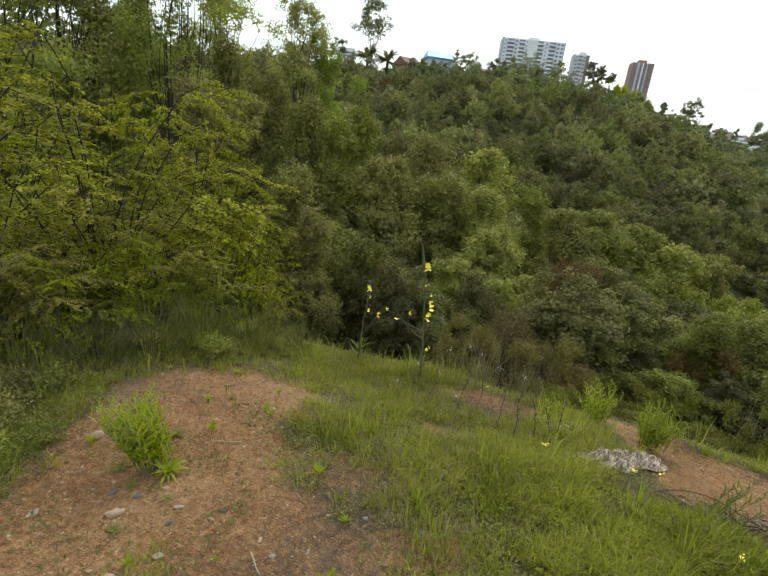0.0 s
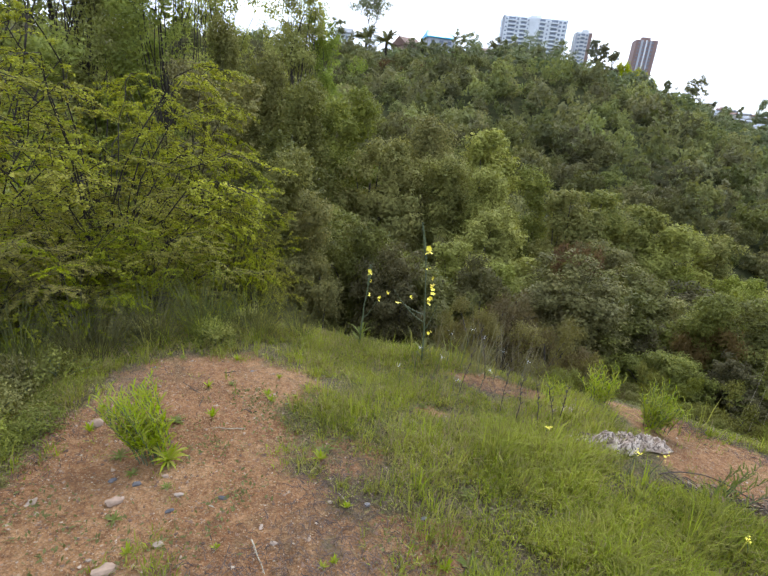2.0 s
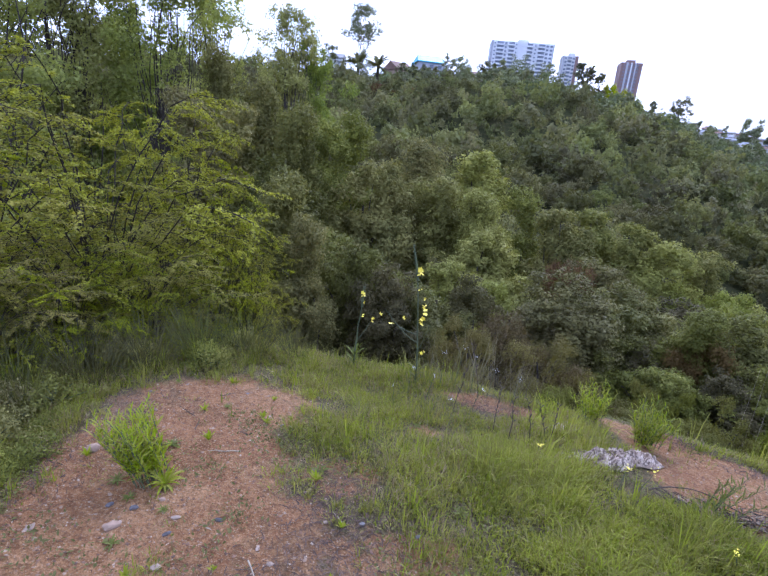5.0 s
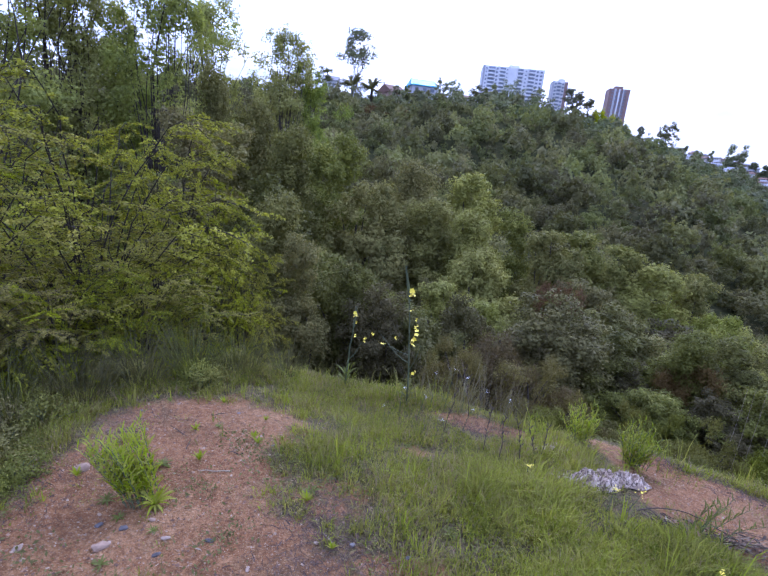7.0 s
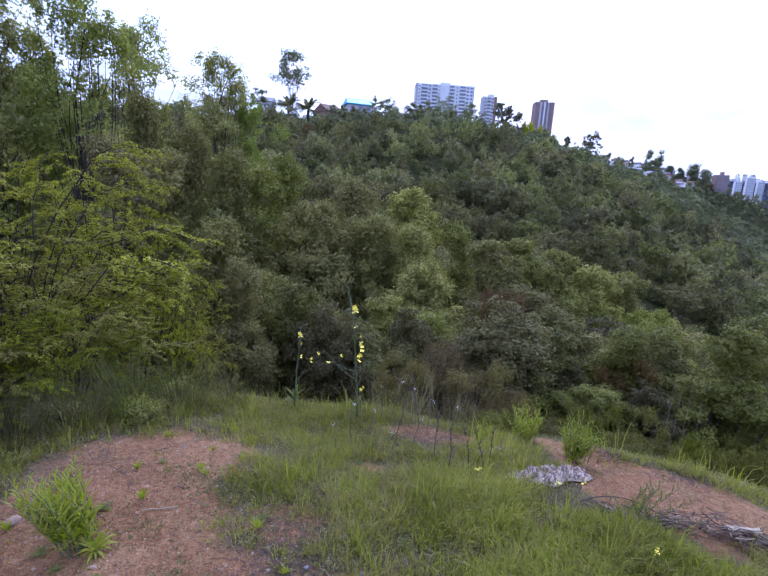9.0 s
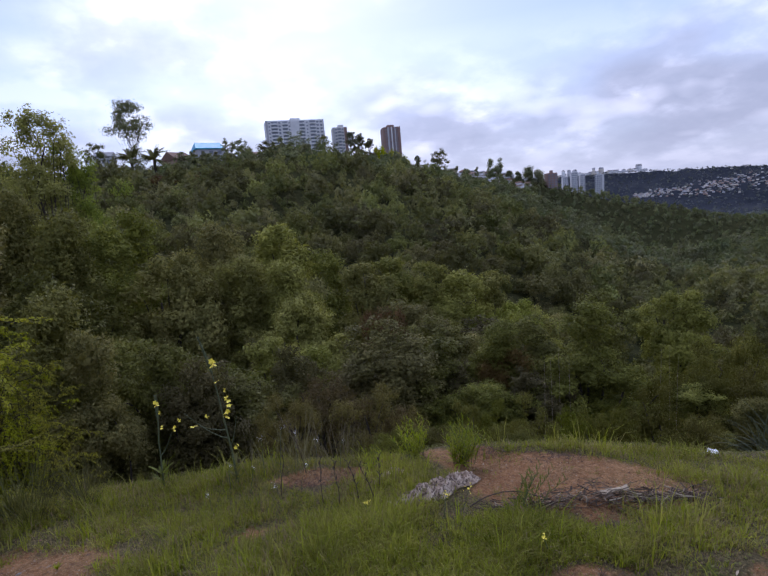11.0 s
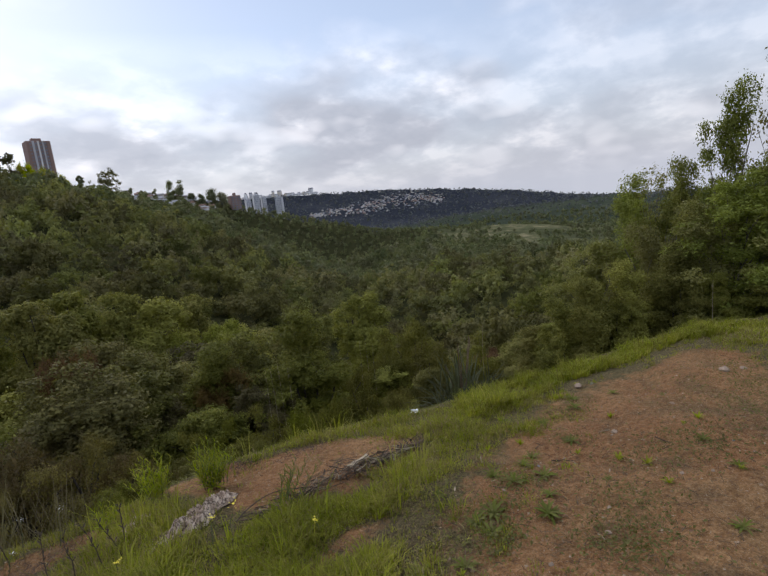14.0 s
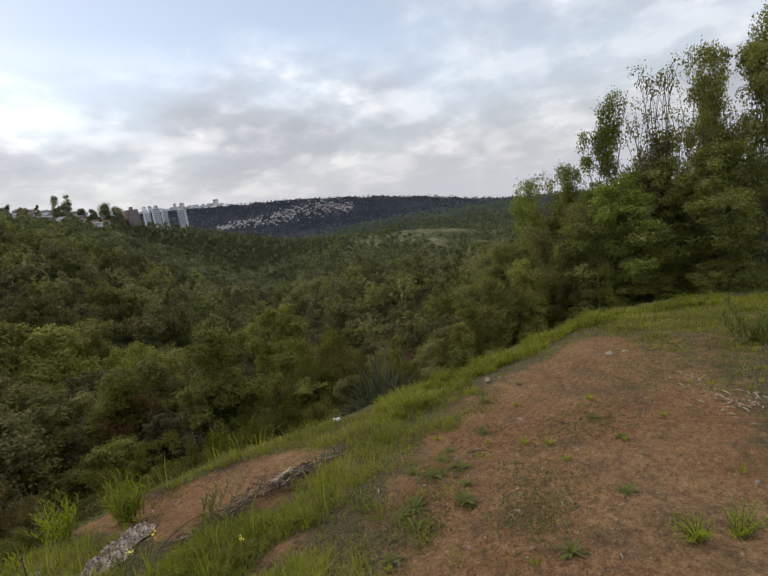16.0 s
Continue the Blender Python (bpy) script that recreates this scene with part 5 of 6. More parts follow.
# leafy weeds under the thorns
UNDER = variants(2, "leafy_weed_bush", "low dark leafy weeds under the thorn trees", "weeds under the thorns", (STALK_GREEN, LEAF_MID), 0.45, 0.35, seed=701, base=0.0, clumps=26,
                 leaves=2600, leaf=0.030, clump=0.085, trunk=0.006, limbs=20, lobes=0.4, stray=0.35, loose=0.7)
rng = np.random.default_rng(702)
for i in range(16):
    a = rng.uniform(-46, -14)
    x, y = bearing(a, rng.uniform(4.15, 4.8) if a > -32 else rng.uniform(3.1, 4.6))
    UNDER.set(x, y, rng.uniform(0.45, 0.85), None, 1.0)
for i in range(26):
    y = rng.uniform(1.55, 3.3)
    UNDER.set(-1.72 - 0.12 * y + rng.uniform(-0.3, 0.12), y, rng.uniform(0.28, 0.6), None, 1.2)
for x, y, size in ((-2.05, 2.35, 0.35), (-2.1, 2.75, 0.4), (-1.95, 3.05, 0.3), (-1.85, 1.95, 0.25), (-2.3, 2.5, 0.45), (-2.0, 2.1, 0.3)):
    UNDER.set(x, y, size, None, 1.1)
for i, (x, y, size) in enumerate(((0.75, 4.25, 1.0), (0.95, 4.3, 1.1), (1.15, 4.2, 1.0), (1.35, 4.15, 0.9), (0.55, 4.3, 0.8), (1.5, 4.05, 0.8), (0.9, 4.05, 0.7), (1.25, 3.95, 0.6), (-0.11, 3.21, 0.5), (-0.05, 3.26, 0.4))):
    tussock(x, y, size, i, True)


# ---- flowering plants ----
def flower_cluster(seed, size, n):
    """Some five-petalled blossoms close together."""
    rng = np.random.default_rng(seed)
    bits = []
    for _ in range(n):
        at = rng.normal(size=3) * size * 0.9
        face = Matrix.Rotation(rng.uniform(0, 6.28), 3, "Z") @ Matrix.Rotation(rng.uniform(0.2, 1.3), 3, "X")
        for p in range(5):
            v, q = turned(blade(size, size * 0.75, 0.3, 0.45, 2), p * 1.2566)
            bits.append((np.asarray(v) @ np.array(face).T + at, q))
    return mesh_from("blossom", *gather(bits), PETAL_YELLOW)


BLOSSOMS = [flower_cluster(s, 0.015, n) for s, n in ((1, 5), (2, 3), (3, 2))]


def mullein(x, y, h, branches, blossoms, label, seed, lean=0.05):
    rng = np.random.default_rng(seed)
    ob = thing("mullein", label, "flowering plant", "mulleins", pose(x, y, ground_z(x, y)))
    main = stem_path(h, lean, 0.0, 0.008, seed, 9)
    s = np.linspace(0, 1, 9)
    child("stalk", mesh_from("stalk", *tube(main, 0.009 * (1 - 0.65 * s), 6), STALK_GREEN, True), ob)
    child("bud_spike", mesh_from("bud_spike", *gather([tube(main[-3:], [0.010, 0.012, 0.004], 6)] + [
        turned(blade(0.022, 0.012, 0.2, 1.0, 2), i * 2.4, main[-3] + (main[-1] - main[-3]) * i / 40) for i in range(40)]), STALK_GREEN), ob)
    lows = [turned(blade(0.12 * rng.uniform(0.6, 1.1), 0.025, 0.4, 1.1), i * 2.4, (0, 0, 0.02 + 0.012 * i)) for i in range(12)]
    child("leaves", mesh_from("leaves", *gather(lows), WEED), ob)
    for z0, dx, dy, dz in branches:
        st = np.array([np.interp(z0, main[:, 2], main[:, d]) for d in range(3)])
        u = np.linspace(0, 1, 6)[:, None]
        pth = st + u * np.array([dx, dy, 0]) + u ** 1.4 * np.array([0, 0, dz])
        child("branch", mesh_from("branch", *tube(pth, 0.005 * (1 - 0.6 * u[:, 0]), 5), STALK_GREEN, True), ob)
    for i, (bx, by, bz, size) in enumerate(blossoms):
        b = child("blossom", BLOSSOMS[i % 3], ob)
        b.matrix_basis = pose(bx + (lean - 0.05) * (bz / h) ** 1.5, by, bz, 0, 0, i * 50) @ Matrix.Scale(size * 1.25, 4)
    return ob


mullein(0.42, 4.25, 1.36, ((0.42, -0.32, 0.0, 0.30), (0.50, -0.2, -0.05, 0.10), (0.35, 0.08, -0.05, 0.28)),
        ((0.05, -0.02, 1.10, 1.6), (0.07, -0.03, 0.86, 0.8), (0.03, -0.02, 0.72, 1.5), (0.05, -0.03, 0.64, 1.5), (-0.10, -0.02, 0.66, 0.9), (-0.18, -0.03, 0.60, 1.3),
         (-0.33, -0.02, 0.68, 0.7), (0.04, -0.02, 0.34, 1.1), (0.02, -0.02, 0.95, 0.7), (0.08, 0, 0.78, 0.9)),
        "tall mullein with yellow blossoms standing on the brow", 11, -0.12)
mullein(-0.20, 4.58, 0.86, ((0.3, 0.12, 0, 0.2),), ((0.04, -0.01, 0.78, 1.2), (0.05, -0.01, 0.70, 0.7), (0.03, -0.02, 0.56, 0.8), (0.16, 0, 0.52, 1.0)),
        "slender mullein with few yellow blossoms on the brow", 12)


def wild_flower(x, y, h, seed, yellow):
    rng = np.random.default_rng(seed)
    ob = thing("wild_flower", "yellow wild flower standing in the grass" if yellow else "tiny white flowers on thin stems in the grass", "flower", "wild flowers", pose(x, y, ground_z(x, y)))
    p = stem_path(h, rng.uniform(-0.05, 0.05), rng.uniform(-0.05, 0.05), 0.006, seed, 6)
    child("stem", mesh_from("stem", *tube(p, np.linspace(0.003, 0.0015, 6), 4), STALK_GREEN), ob)
    bits = []
    for k in range(3):
        for j in range(5):
            bits.append(turned(blade(0.006 + 0.005 * yellow, 0.005 + 0.004 * yellow, 0.2, 0.5, 2), j * 1.2566, p[-1] + rng.normal(size=3) * (0, 0, 0)[k] + rng.normal(size=3) * 0.012 * (k > 0)))
    child("blossom", mesh_from("blossom", *gather(bits), PETAL_YELLOW if yellow else PETAL_WHITE), ob)


for i, (x, y, h) in enumerate(((1.62, 2.62, 0.14), (1.78, 2.66, 0.16), (2.0, 2.05, 0.12), (1.2, 2.95, 0.16))):
    wild_flower(x, y, h, 100 + i, True)
for i, (x, y, h) in enumerate(((0.65, 4.2, 0.38), (0.8, 4.28, 0.42), (0.95, 4.2, 0.36), (1.1, 4.15, 0.3), (0.35, 4.1, 0.22), (0.5, 3.9, 0.2), (0.9, 3.8, 0.22), (0.2, 3.7, 0.18), (1.3, 4.05, 0.28),
                               (0.7, 3.6, 0.16))):
    wild_flower(x, y, h, 200 + i, False)


def dry_stalk(x, y, h, dx, dy, seed, mat, label, nubs=10):
    ob = thing("dry_stalk", label, "dry stalk", "dry stalks", pose(x, y, ground_z(x, y)))
    p = stem_path(h, dx, dy, 0.008, seed, 8)
    child("stem", mesh_from("stem", *tube(p, np.linspace(0.004, 0.0016, 8), 5), mat, True), ob)
    s = np.linspace(0, 1, 8)
    nub = mesh_from("seed_head", *blade(0.03, 0.012, 0.2, 1.2, 2), mat)
    for i in range(nubs):
        sd = child("seed_head", nub, ob)
        sd.matrix_basis = pose(*(np.interp(0.4 + 0.6 * i / nubs, s, p[:, d]) for d in range(3)), 0, 0, i * 137.5)


for i, (x, y, h, dx, dy) in enumerate(((0.98, 3.35, 0.42, 0.02, 0.05), (1.08, 3.25, 0.40, 0.03, 0.02), (1.22, 3.2, 0.36, -0.08, 0.02), (1.32, 3.15, 0.34, -0.10, 0.02), (0.72, 3.7, 0.4, 0.08, 0.0),
                                      (1.0, 4.1, 0.5, -0.12, 0.05), (1.42, 3.3, 0.3, 0.05, 0.0))):
    dry_stalk(x, y, h, dx, dy, 300 + i, STALK_DARK, "dark dry seed stalk standing in the grass")


# ---- rubbish and brush ----
def crumpled(name, sx, sy, h, seed, mat, label, category, x, y, turn, n=46, bend=0.0):
    """A crumpled sheet with sharp folds, thick enough to have an edge; bend curves its length."""
    bm = bmesh.new()
    bmesh.ops.create_grid(bm, x_segments=max(n, int(n * sx / sy / 2)), y_segments=n, size=0.5)
    c, d = math.cos(radians(turn)), math.sin(radians(turn))
    base = ground_z(x, y)
    for v in bm.verts:
        p = Vector((v.co.x * sx * 5, v.co.y * sy * 5, seed))
        w2 = Vector((p.x * 1.0 + p.y * 0.9, p.y * 2.6 - p.x * 0.9, p.z))
        a = 0.9 * abs(noise.noise(w2 * 1.5)) + 0.6 * abs(noise.noise(w2 * 3.1)) + 0.3 * abs(noise.noise(p * 9))
        rim = max(0.0, 1 - (2 * abs(v.co.x)) ** 4) * max(0.0, 1 - (2 * abs(v.co.y)) ** 4)
        along = v.co.x * sx * (1 + 0.12 * noise.noise(p * 0.7))
        across = v.co.y * sy * (1 + 0.55 * noise.noise(Vector((p.x * 0.9 + 5, p.z, 0)))) + bend * along ** 2
        fall = ground_z(x + along * c - across * d, y + along * d + across * c) - base
        v.co = Vector((along, across, fall + 0.62 * h * (0.12 + a) * rim))
    bmesh.ops.solidify(bm, geom=bm.faces[:], thickness=0.004)
    ob = new(name, bm_mesh(name, bm, mat))
    ob.matrix_basis = pose(x, y, base + 0.012, 0, 0, turn)
    return tagged(ob, label, category)


def sheet_material():
    m, n, bsdf, out = material("weathered_sheet", 0.85, 0.2)
    p = place(n)
    f = n.noise(p, 14.0, 6.0, 0.7)
    # thin dark brown lines in the colour, drawn as shade lying in creases
    fold = n.math("ABSOLUTE", n.math("SUBTRACT", n.noise(p, 11.0, 4.0, 0.6, 1.2), 0.5))
    pale = n.ramp(f, [(0.34, (0.20, 0.14, 0.10)), (0.46, (0.36, 0.27, 0.20)), (0.60, (0.58, 0.475, 0.375))])
    join(n, n.mix(n.ramp(fold, [(0.012, (0.85, 0.85, 0.85)), (0.05, (0, 0, 0))]), pale, (0.075, 0.050, 0.036)), bsdf.inputs["Base Color"])
    bump(n, bsdf, n.noise(p, 38.0, 5.0, 0.65), 0.9, 0.02)
    return m


SHEET = sheet_material()
PLASTIC = plain("white_plastic", (0.78, 0.78, 0.80), 0.35, 0.05, 10)
crumpled("crumpled_sheet", 0.88, 0.19, 0.15, 3, SHEET, "long crumpled grey-white weathered sheeting lying in the grass", "rubbish", 1.79, 2.98, 17, 46, 0.45)
crumpled("crumpled_sheet", 0.30, 0.16, 0.10, 12, SHEET, "small crumpled grey scrap near the brow", "rubbish", 1.60, 3.56, 0)
crumpled("plastic_bag", 0.15, 0.12, 0.10, 21, PLASTIC, "crumpled white plastic bag on the grassy brow", "plastic bag", 4.60, 2.94, 30, 18)


def brush_pile():
    rng = np.random.default_rng(44)
    ob = thing("brush_pile", "heap of dry brown cut branches along the bare earth", "brush pile", "", pose(2.5, 2.35, 0))
    a, b = np.array([1.98, 2.60]), np.array([3.50, 2.24])
    along = math.atan2(b[1] - a[1], b[0] - a[0])
    for i in range(230):
        f = rng.uniform(0, 1)
        thick = 0.45 + 0.55 * math.sin(math.pi * min(f * 1.15, 1.0))
        c = a + (b - a) * f + rng.normal(size=2) * 0.06 * thick
        ang = along + rng.normal() * (0.28 if i % 3 else 1.2)
        ln = rng.uniform(0.10, 0.38) * (1.0 if i % 3 else 0.5)
        k = np.linspace(-0.5, 0.5, 5)
        sway = np.sin(k * 6 + rng.uniform(0, 6)) * 0.02 * ln / 0.2
        x, y = c[0] + np.cos(ang) * k * ln - np.sin(ang) * sway, c[1] + np.sin(ang) * k * ln + np.cos(ang) * sway
        lift = rng.uniform(0.0, 0.12) * thick
        z = land(x, y) + ripple(x, y) + 0.015 + lift * (0.6 + rng.uniform(-0.6, 0.6) * k * 2) + rng.normal(size=5) * 0.005
        mat = (STALK_BROWN, STALK_DARK, STALK_BROWN, STALK_PALE, STALK_DARK)[i % 5]
        child("stick", mesh_from("stick", *tube(np.c_[x - 2.5, y - 2.35, z], rng.uniform(0.0018, 0.0050) * np.linspace(1, 0.5, 5), 5), mat, True), ob)
    for i in range(170):
        f = rng.uniform(0, 1)
        c = a + (b - a) * f + rng.normal(size=2) * 0.06
        v, q = turned(blade(rng.uniform(0.03, 0.075), rng.uniform(0.010, 0.020), rng.uniform(0.3, 1.8), rng.uniform(0.2, 1.4)), rng.uniform(0, 6.28),
                      (c[0] - 2.5, c[1] - 2.35, ground_z(c[0], c[1]) + rng.uniform(0.01, 0.08)))
        child("dead_leaf", mesh_from("dead_leaf", v, q, (DEAD_LEAF, STALK_DARK, STALK_BROWN)[i % 3]), ob)
    # the long bent branch at its end
    u = np.linspace(0, 1, 9)
    x, y = 1.84 + 0.50 * u, 2.66 + 0.05 * np.sin(u * 3) - 0.12 * u
    z = land(x, y) + ripple(x, y) + 0.03 + 0.09 * np.sin(u * 2.6)
    child("bent_branch", mesh_from("bent_branch", *tube(np.c_[x - 2.5, y - 2.35, z], 0.0045 * (1 - 0.5 * u), 6), STALK_DARK, True), ob)


brush_pile()
bm = bmesh.new()
bmesh.ops.create_cube(bm, size=1, matrix=Matrix.Diagonal((0.20, 0.035, 0.014, 1)))
bmesh.ops.subdivide_edges(bm, edges=bm.edges[:], cuts=5, use_grid_fill=True)
for v in bm.verts:
    v.co += Vector((noise.noise(v.co * 22), noise.noise(v.co * 25 + Vector((3, 0, 0))), 0.6 * noise.noise(v.co * 18))) * 0.014
slab_ob = new("broken_board", bm_mesh("broken_board", bm, CHIP))
slab_ob.matrix_basis = pose(2.86, 2.41, ground_z(2.86, 2.41) + 0.07, 6, -4, -16)
tagged(slab_ob, "pale weathered broken board in the brush heap", "board")


def chip_mesh(seed):
    rng = np.random.default_rng(seed)
    v, q = blade(0.12, 0.03, 0.15, 0.2 + 0.2 * rng.uniform(), 4, 0.3)
    v2 = v + [0, 0, -0.004]
    k = len(v)
    return mesh_from("wood_chip", np.concatenate([v, v2]), np.concatenate([q, q[:, ::-1] + k]), CHIP)


CHIPS = [chip_mesh(i) for i in range(3)]
rng = np.random.default_rng(61)
SPOTS = [(-0.73, 1.90, 0.75, -25), (2.24, -0.05, 0.7, 20), (5.06, -0.81, 1.3, 0), (4.39, -0.74, 1.3, 60), (4.30, -0.93, 1.5, 100), (4.21, -1.0, 1.4, 30), (5.14, -0.58, 1.2, 10), (4.5, -0.95, 1.2, 160),
         (4.7, -0.85, 1.3, 70), (4.4, -1.1, 1.4, 120), (4.9, -0.65, 1.0, 30), (4.15, -0.9, 1.2, 80), (4.6, -1.15, 1.3, 10), (5.3, -0.7, 1.1, 50), (3.35, 0.62, 0.8, 10), (3.6, 0.5, 0.8, 70), (3.0, 1.3, 0.9, 150), (2.75, 1.5, 0.9, 20)]
SPOTS += [(4.45 + rng.normal() * 0.22, -0.98 + rng.normal() * 0.12, rng.uniform(0.7, 1.5), rng.uniform(0, 180)) for _ in range(34)]
SPOTS += [(4.9 + rng.normal() * 0.3, -0.75 + rng.normal() * 0.12, rng.uniform(0.6, 1.1), rng.uniform(0, 180)) for _ in range(12)]
for i, (x, y, size, turn) in enumerate(SPOTS):
    ob = new("wood_chip", CHIPS[i % 3])
    ob.matrix_basis = pose(x, y, ground_z(x, y) + 0.008, 0, 0, turn) @ Matrix.Scale(size * 0.42, 4)
    tagged(ob, "bleached dry chip lying on the soil", "wood chip", "dry chips")
for i in range(24):
    x, y = (rng.uniform(-1.9, 0.5), rng.uniform(1.5, 3.4)) if i < 14 else (rng.uniform(2.2, 4.5), rng.uniform(0.3, 2.0))
    a, ln = rng.uniform(0, 6.28), rng.uniform(0.06, 0.22)
    k = np.linspace(-0.5, 0.5, 5)
    p = np.c_[np.cos(a) * k * ln, np.sin(a) * k * ln, 0.008 + rng.normal(size=5) * 0.004]
    ob = new("twig", mesh_from("twig", *tube(p, np.linspace(0.004, 0.002, 5), 5), STALK_DARK if i % 3 else STALK_PALE, True))
    ob.location = (x, y, ground_z(x, y))
    tagged(ob, "thin dry twig lying on the soil", "twig", "fallen twigs")


TUSSOCK_DARK = leaf_material("sword_leaf", (0.040, 0.046, 0.028), (0.090, 0.100, 0.058), (0.20, 0.19, 0.12), 0.2, 0.6, 0.2)


# ---- in the ravine: spiky tussock, reeds, upright stick ----
def spiky_clump(az, r, size):
    x, y = bearing(az, r)
    ob = thing("spiky_clump", "large grey-green spiky clump below the brow", "spiky plant", "", pose(x, y, ground_z(x, y)))
    rng = np.random.default_rng(9)
    shapes = [mesh_from("sword_leaf", *blade(0.95 * size, 0.020, 0.55 * b, 1.1, 6, 0.2), TUSSOCK_DARK) for b in (0.6, 1.1, 1.7)]
    for i in range(240):
        lf = child("sword_leaf", shapes[i % 3], ob)
        lf.matrix_basis = pose(rng.normal() * 0.16, rng.normal() * 0.16, rng.uniform(0, 0.45), 0, -rng.uniform(-5, 60), i * 137.5) @ Matrix.Scale(rng.uniform(0.7, 1.1), 4)
    for i in range(6):
        p = stem_path(1.6 * size * rng.uniform(0.8, 1.1), rng.normal() * 0.3, rng.normal() * 0.3, 0.01, i)
        child("flower_stalk", mesh_from("flower_stalk", *tube(p, np.linspace(0.014, 0.006, 7), 5), STALK_BROWN, True), ob)


spiky_clump(63.5, 7.6, 0.95)
rng = np.random.default_rng(71)
for i, (az, r, top) in enumerate(((41.0, 9.5, -17.6), (42.0, 9.6, -16.8), (43.0, 9.4, -17.8), (51.5, 11, -15.9), (52.5, 11.2, -15.6), (53.2, 11, -16.6), (89.6, 10.0, -11.4), (66, 9.5, -15.5), (40.2, 9.2, -17.5))):
    x, y = bearing(az, r)
    h = EYE_HEIGHT + r * math.tan(radians(top)) - ground_z(x, y)
    dry_stalk(x, y, h, rng.normal() * 0.05, rng.normal() * 0.05, 400 + i, STALK_PALE, "pale dry reed stalk above the scrub", 4)


# ---- the hilltop: houses, palms, single trees ----
def house(az, r, base, wide, deep, high, wall, roof_mat, label, turn=0.0, hip=0.0, rise=0.22):
    x, y = bearing(az, r)
    z0 = EYE_HEIGHT + r * math.tan(radians(base))
    foot = min(z0, ground_z(x, y) - 0.3)
    storey, high = high, high + z0 - foot
    ob = thing("house", label, "house", "hilltop houses", pose(x, y, foot, 0, 0, -az + turn))
    child("wall", box_mesh("wall", wide, deep, high, wall, 0.05), ob)
    bm = bmesh.new()
    w2, d2, rz = wide / 2 + 0.4, deep / 2 + 0.4, high + deep * rise
    v = [bm.verts.new(c) for c in ((-w2, -d2, high), (w2, -d2, high), (w2, d2, high), (-w2, d2, high), (-w2 + hip, 0, rz), (w2 - hip, 0, rz),
                                   (-w2, -d2, high - 0.25), (w2, -d2, high - 0.25), (w2, d2, high - 0.25), (-w2, d2, high - 0.25))]
    for f in ((0, 1, 5, 4), (2, 3, 4, 5), (1, 2, 5), (3, 0, 4), (6, 7, 1, 0), (7, 8, 2, 1), (8, 9, 3, 2), (9, 6, 0, 3), (9, 8, 7, 6)):
        bm.faces.new([v[i] for i in f])
    child("roof", bm_mesh("roof", bm, roof_mat), ob)
    glass = box_mesh("window", wide * 0.14, 0.12, storey * 0.32, PANE)
    for k in range(3):
        win = child("window", glass, ob)
        win.location = (wide * (-0.3 + 0.3 * k), -deep / 2, high - storey * 0.58)
    return ob


ORANGE_WALL = plain("ochre_render", (0.33, 0.22, 0.17), 0.85, 0.1, 0.4)
CREAM = plain("cream_render", (0.55, 0.50, 0.42), 0.85, 0.1, 0.4)
house(3.0, 166, 6.55, 8.2, 9.0, 3.0, GREY_WALL, ROOF_BLUE, "small house with a bright blue roof on the hilltop", 12, 0.8, 0.25)
house(-6.8, 163, 6.0, 4.2, 6.8, 3.4, WHITE, ROOF_GREY, "white house half hidden by hilltop trees", -10)
house(-0.2, 166, 5.7, 5.6, 7.0, 3.0, ORANGE_WALL, ROOF_RED, "ochre house with a dark roof on the hilltop", 35, 0.0, 0.32)
house(7.6, 176, 5.9, 5.1, 5.1, 2.8, CREAM, ROOF_RED, "small cream house behind the hilltop bushes", 0)
rng = np.random.default_rng(90)
for i in range(56):
    az = 29.5 + 8.2 * (i * 0.618 % 1) + rng.uniform(-0.15, 0.15)
    r = rng.uniform(406, 458)
    x, y = bearing(az, r)
    base = math.degrees(math.atan2(ground_z(x, y) - EYE_HEIGHT, r))
    house(az, r, base, rng.uniform(2.8, 5.0), rng.uniform(3.2, 5.0), rng.uniform(1.7, 2.7), (GREY_WALL, CREAM, ORANGE_WALL, SLAB)[i % 4], (ROOF_GREY, ROOF_RED, ROOF_GREY)[i % 3],
          "pale terraced house on the distant ridge", rng.uniform(-30, 30))


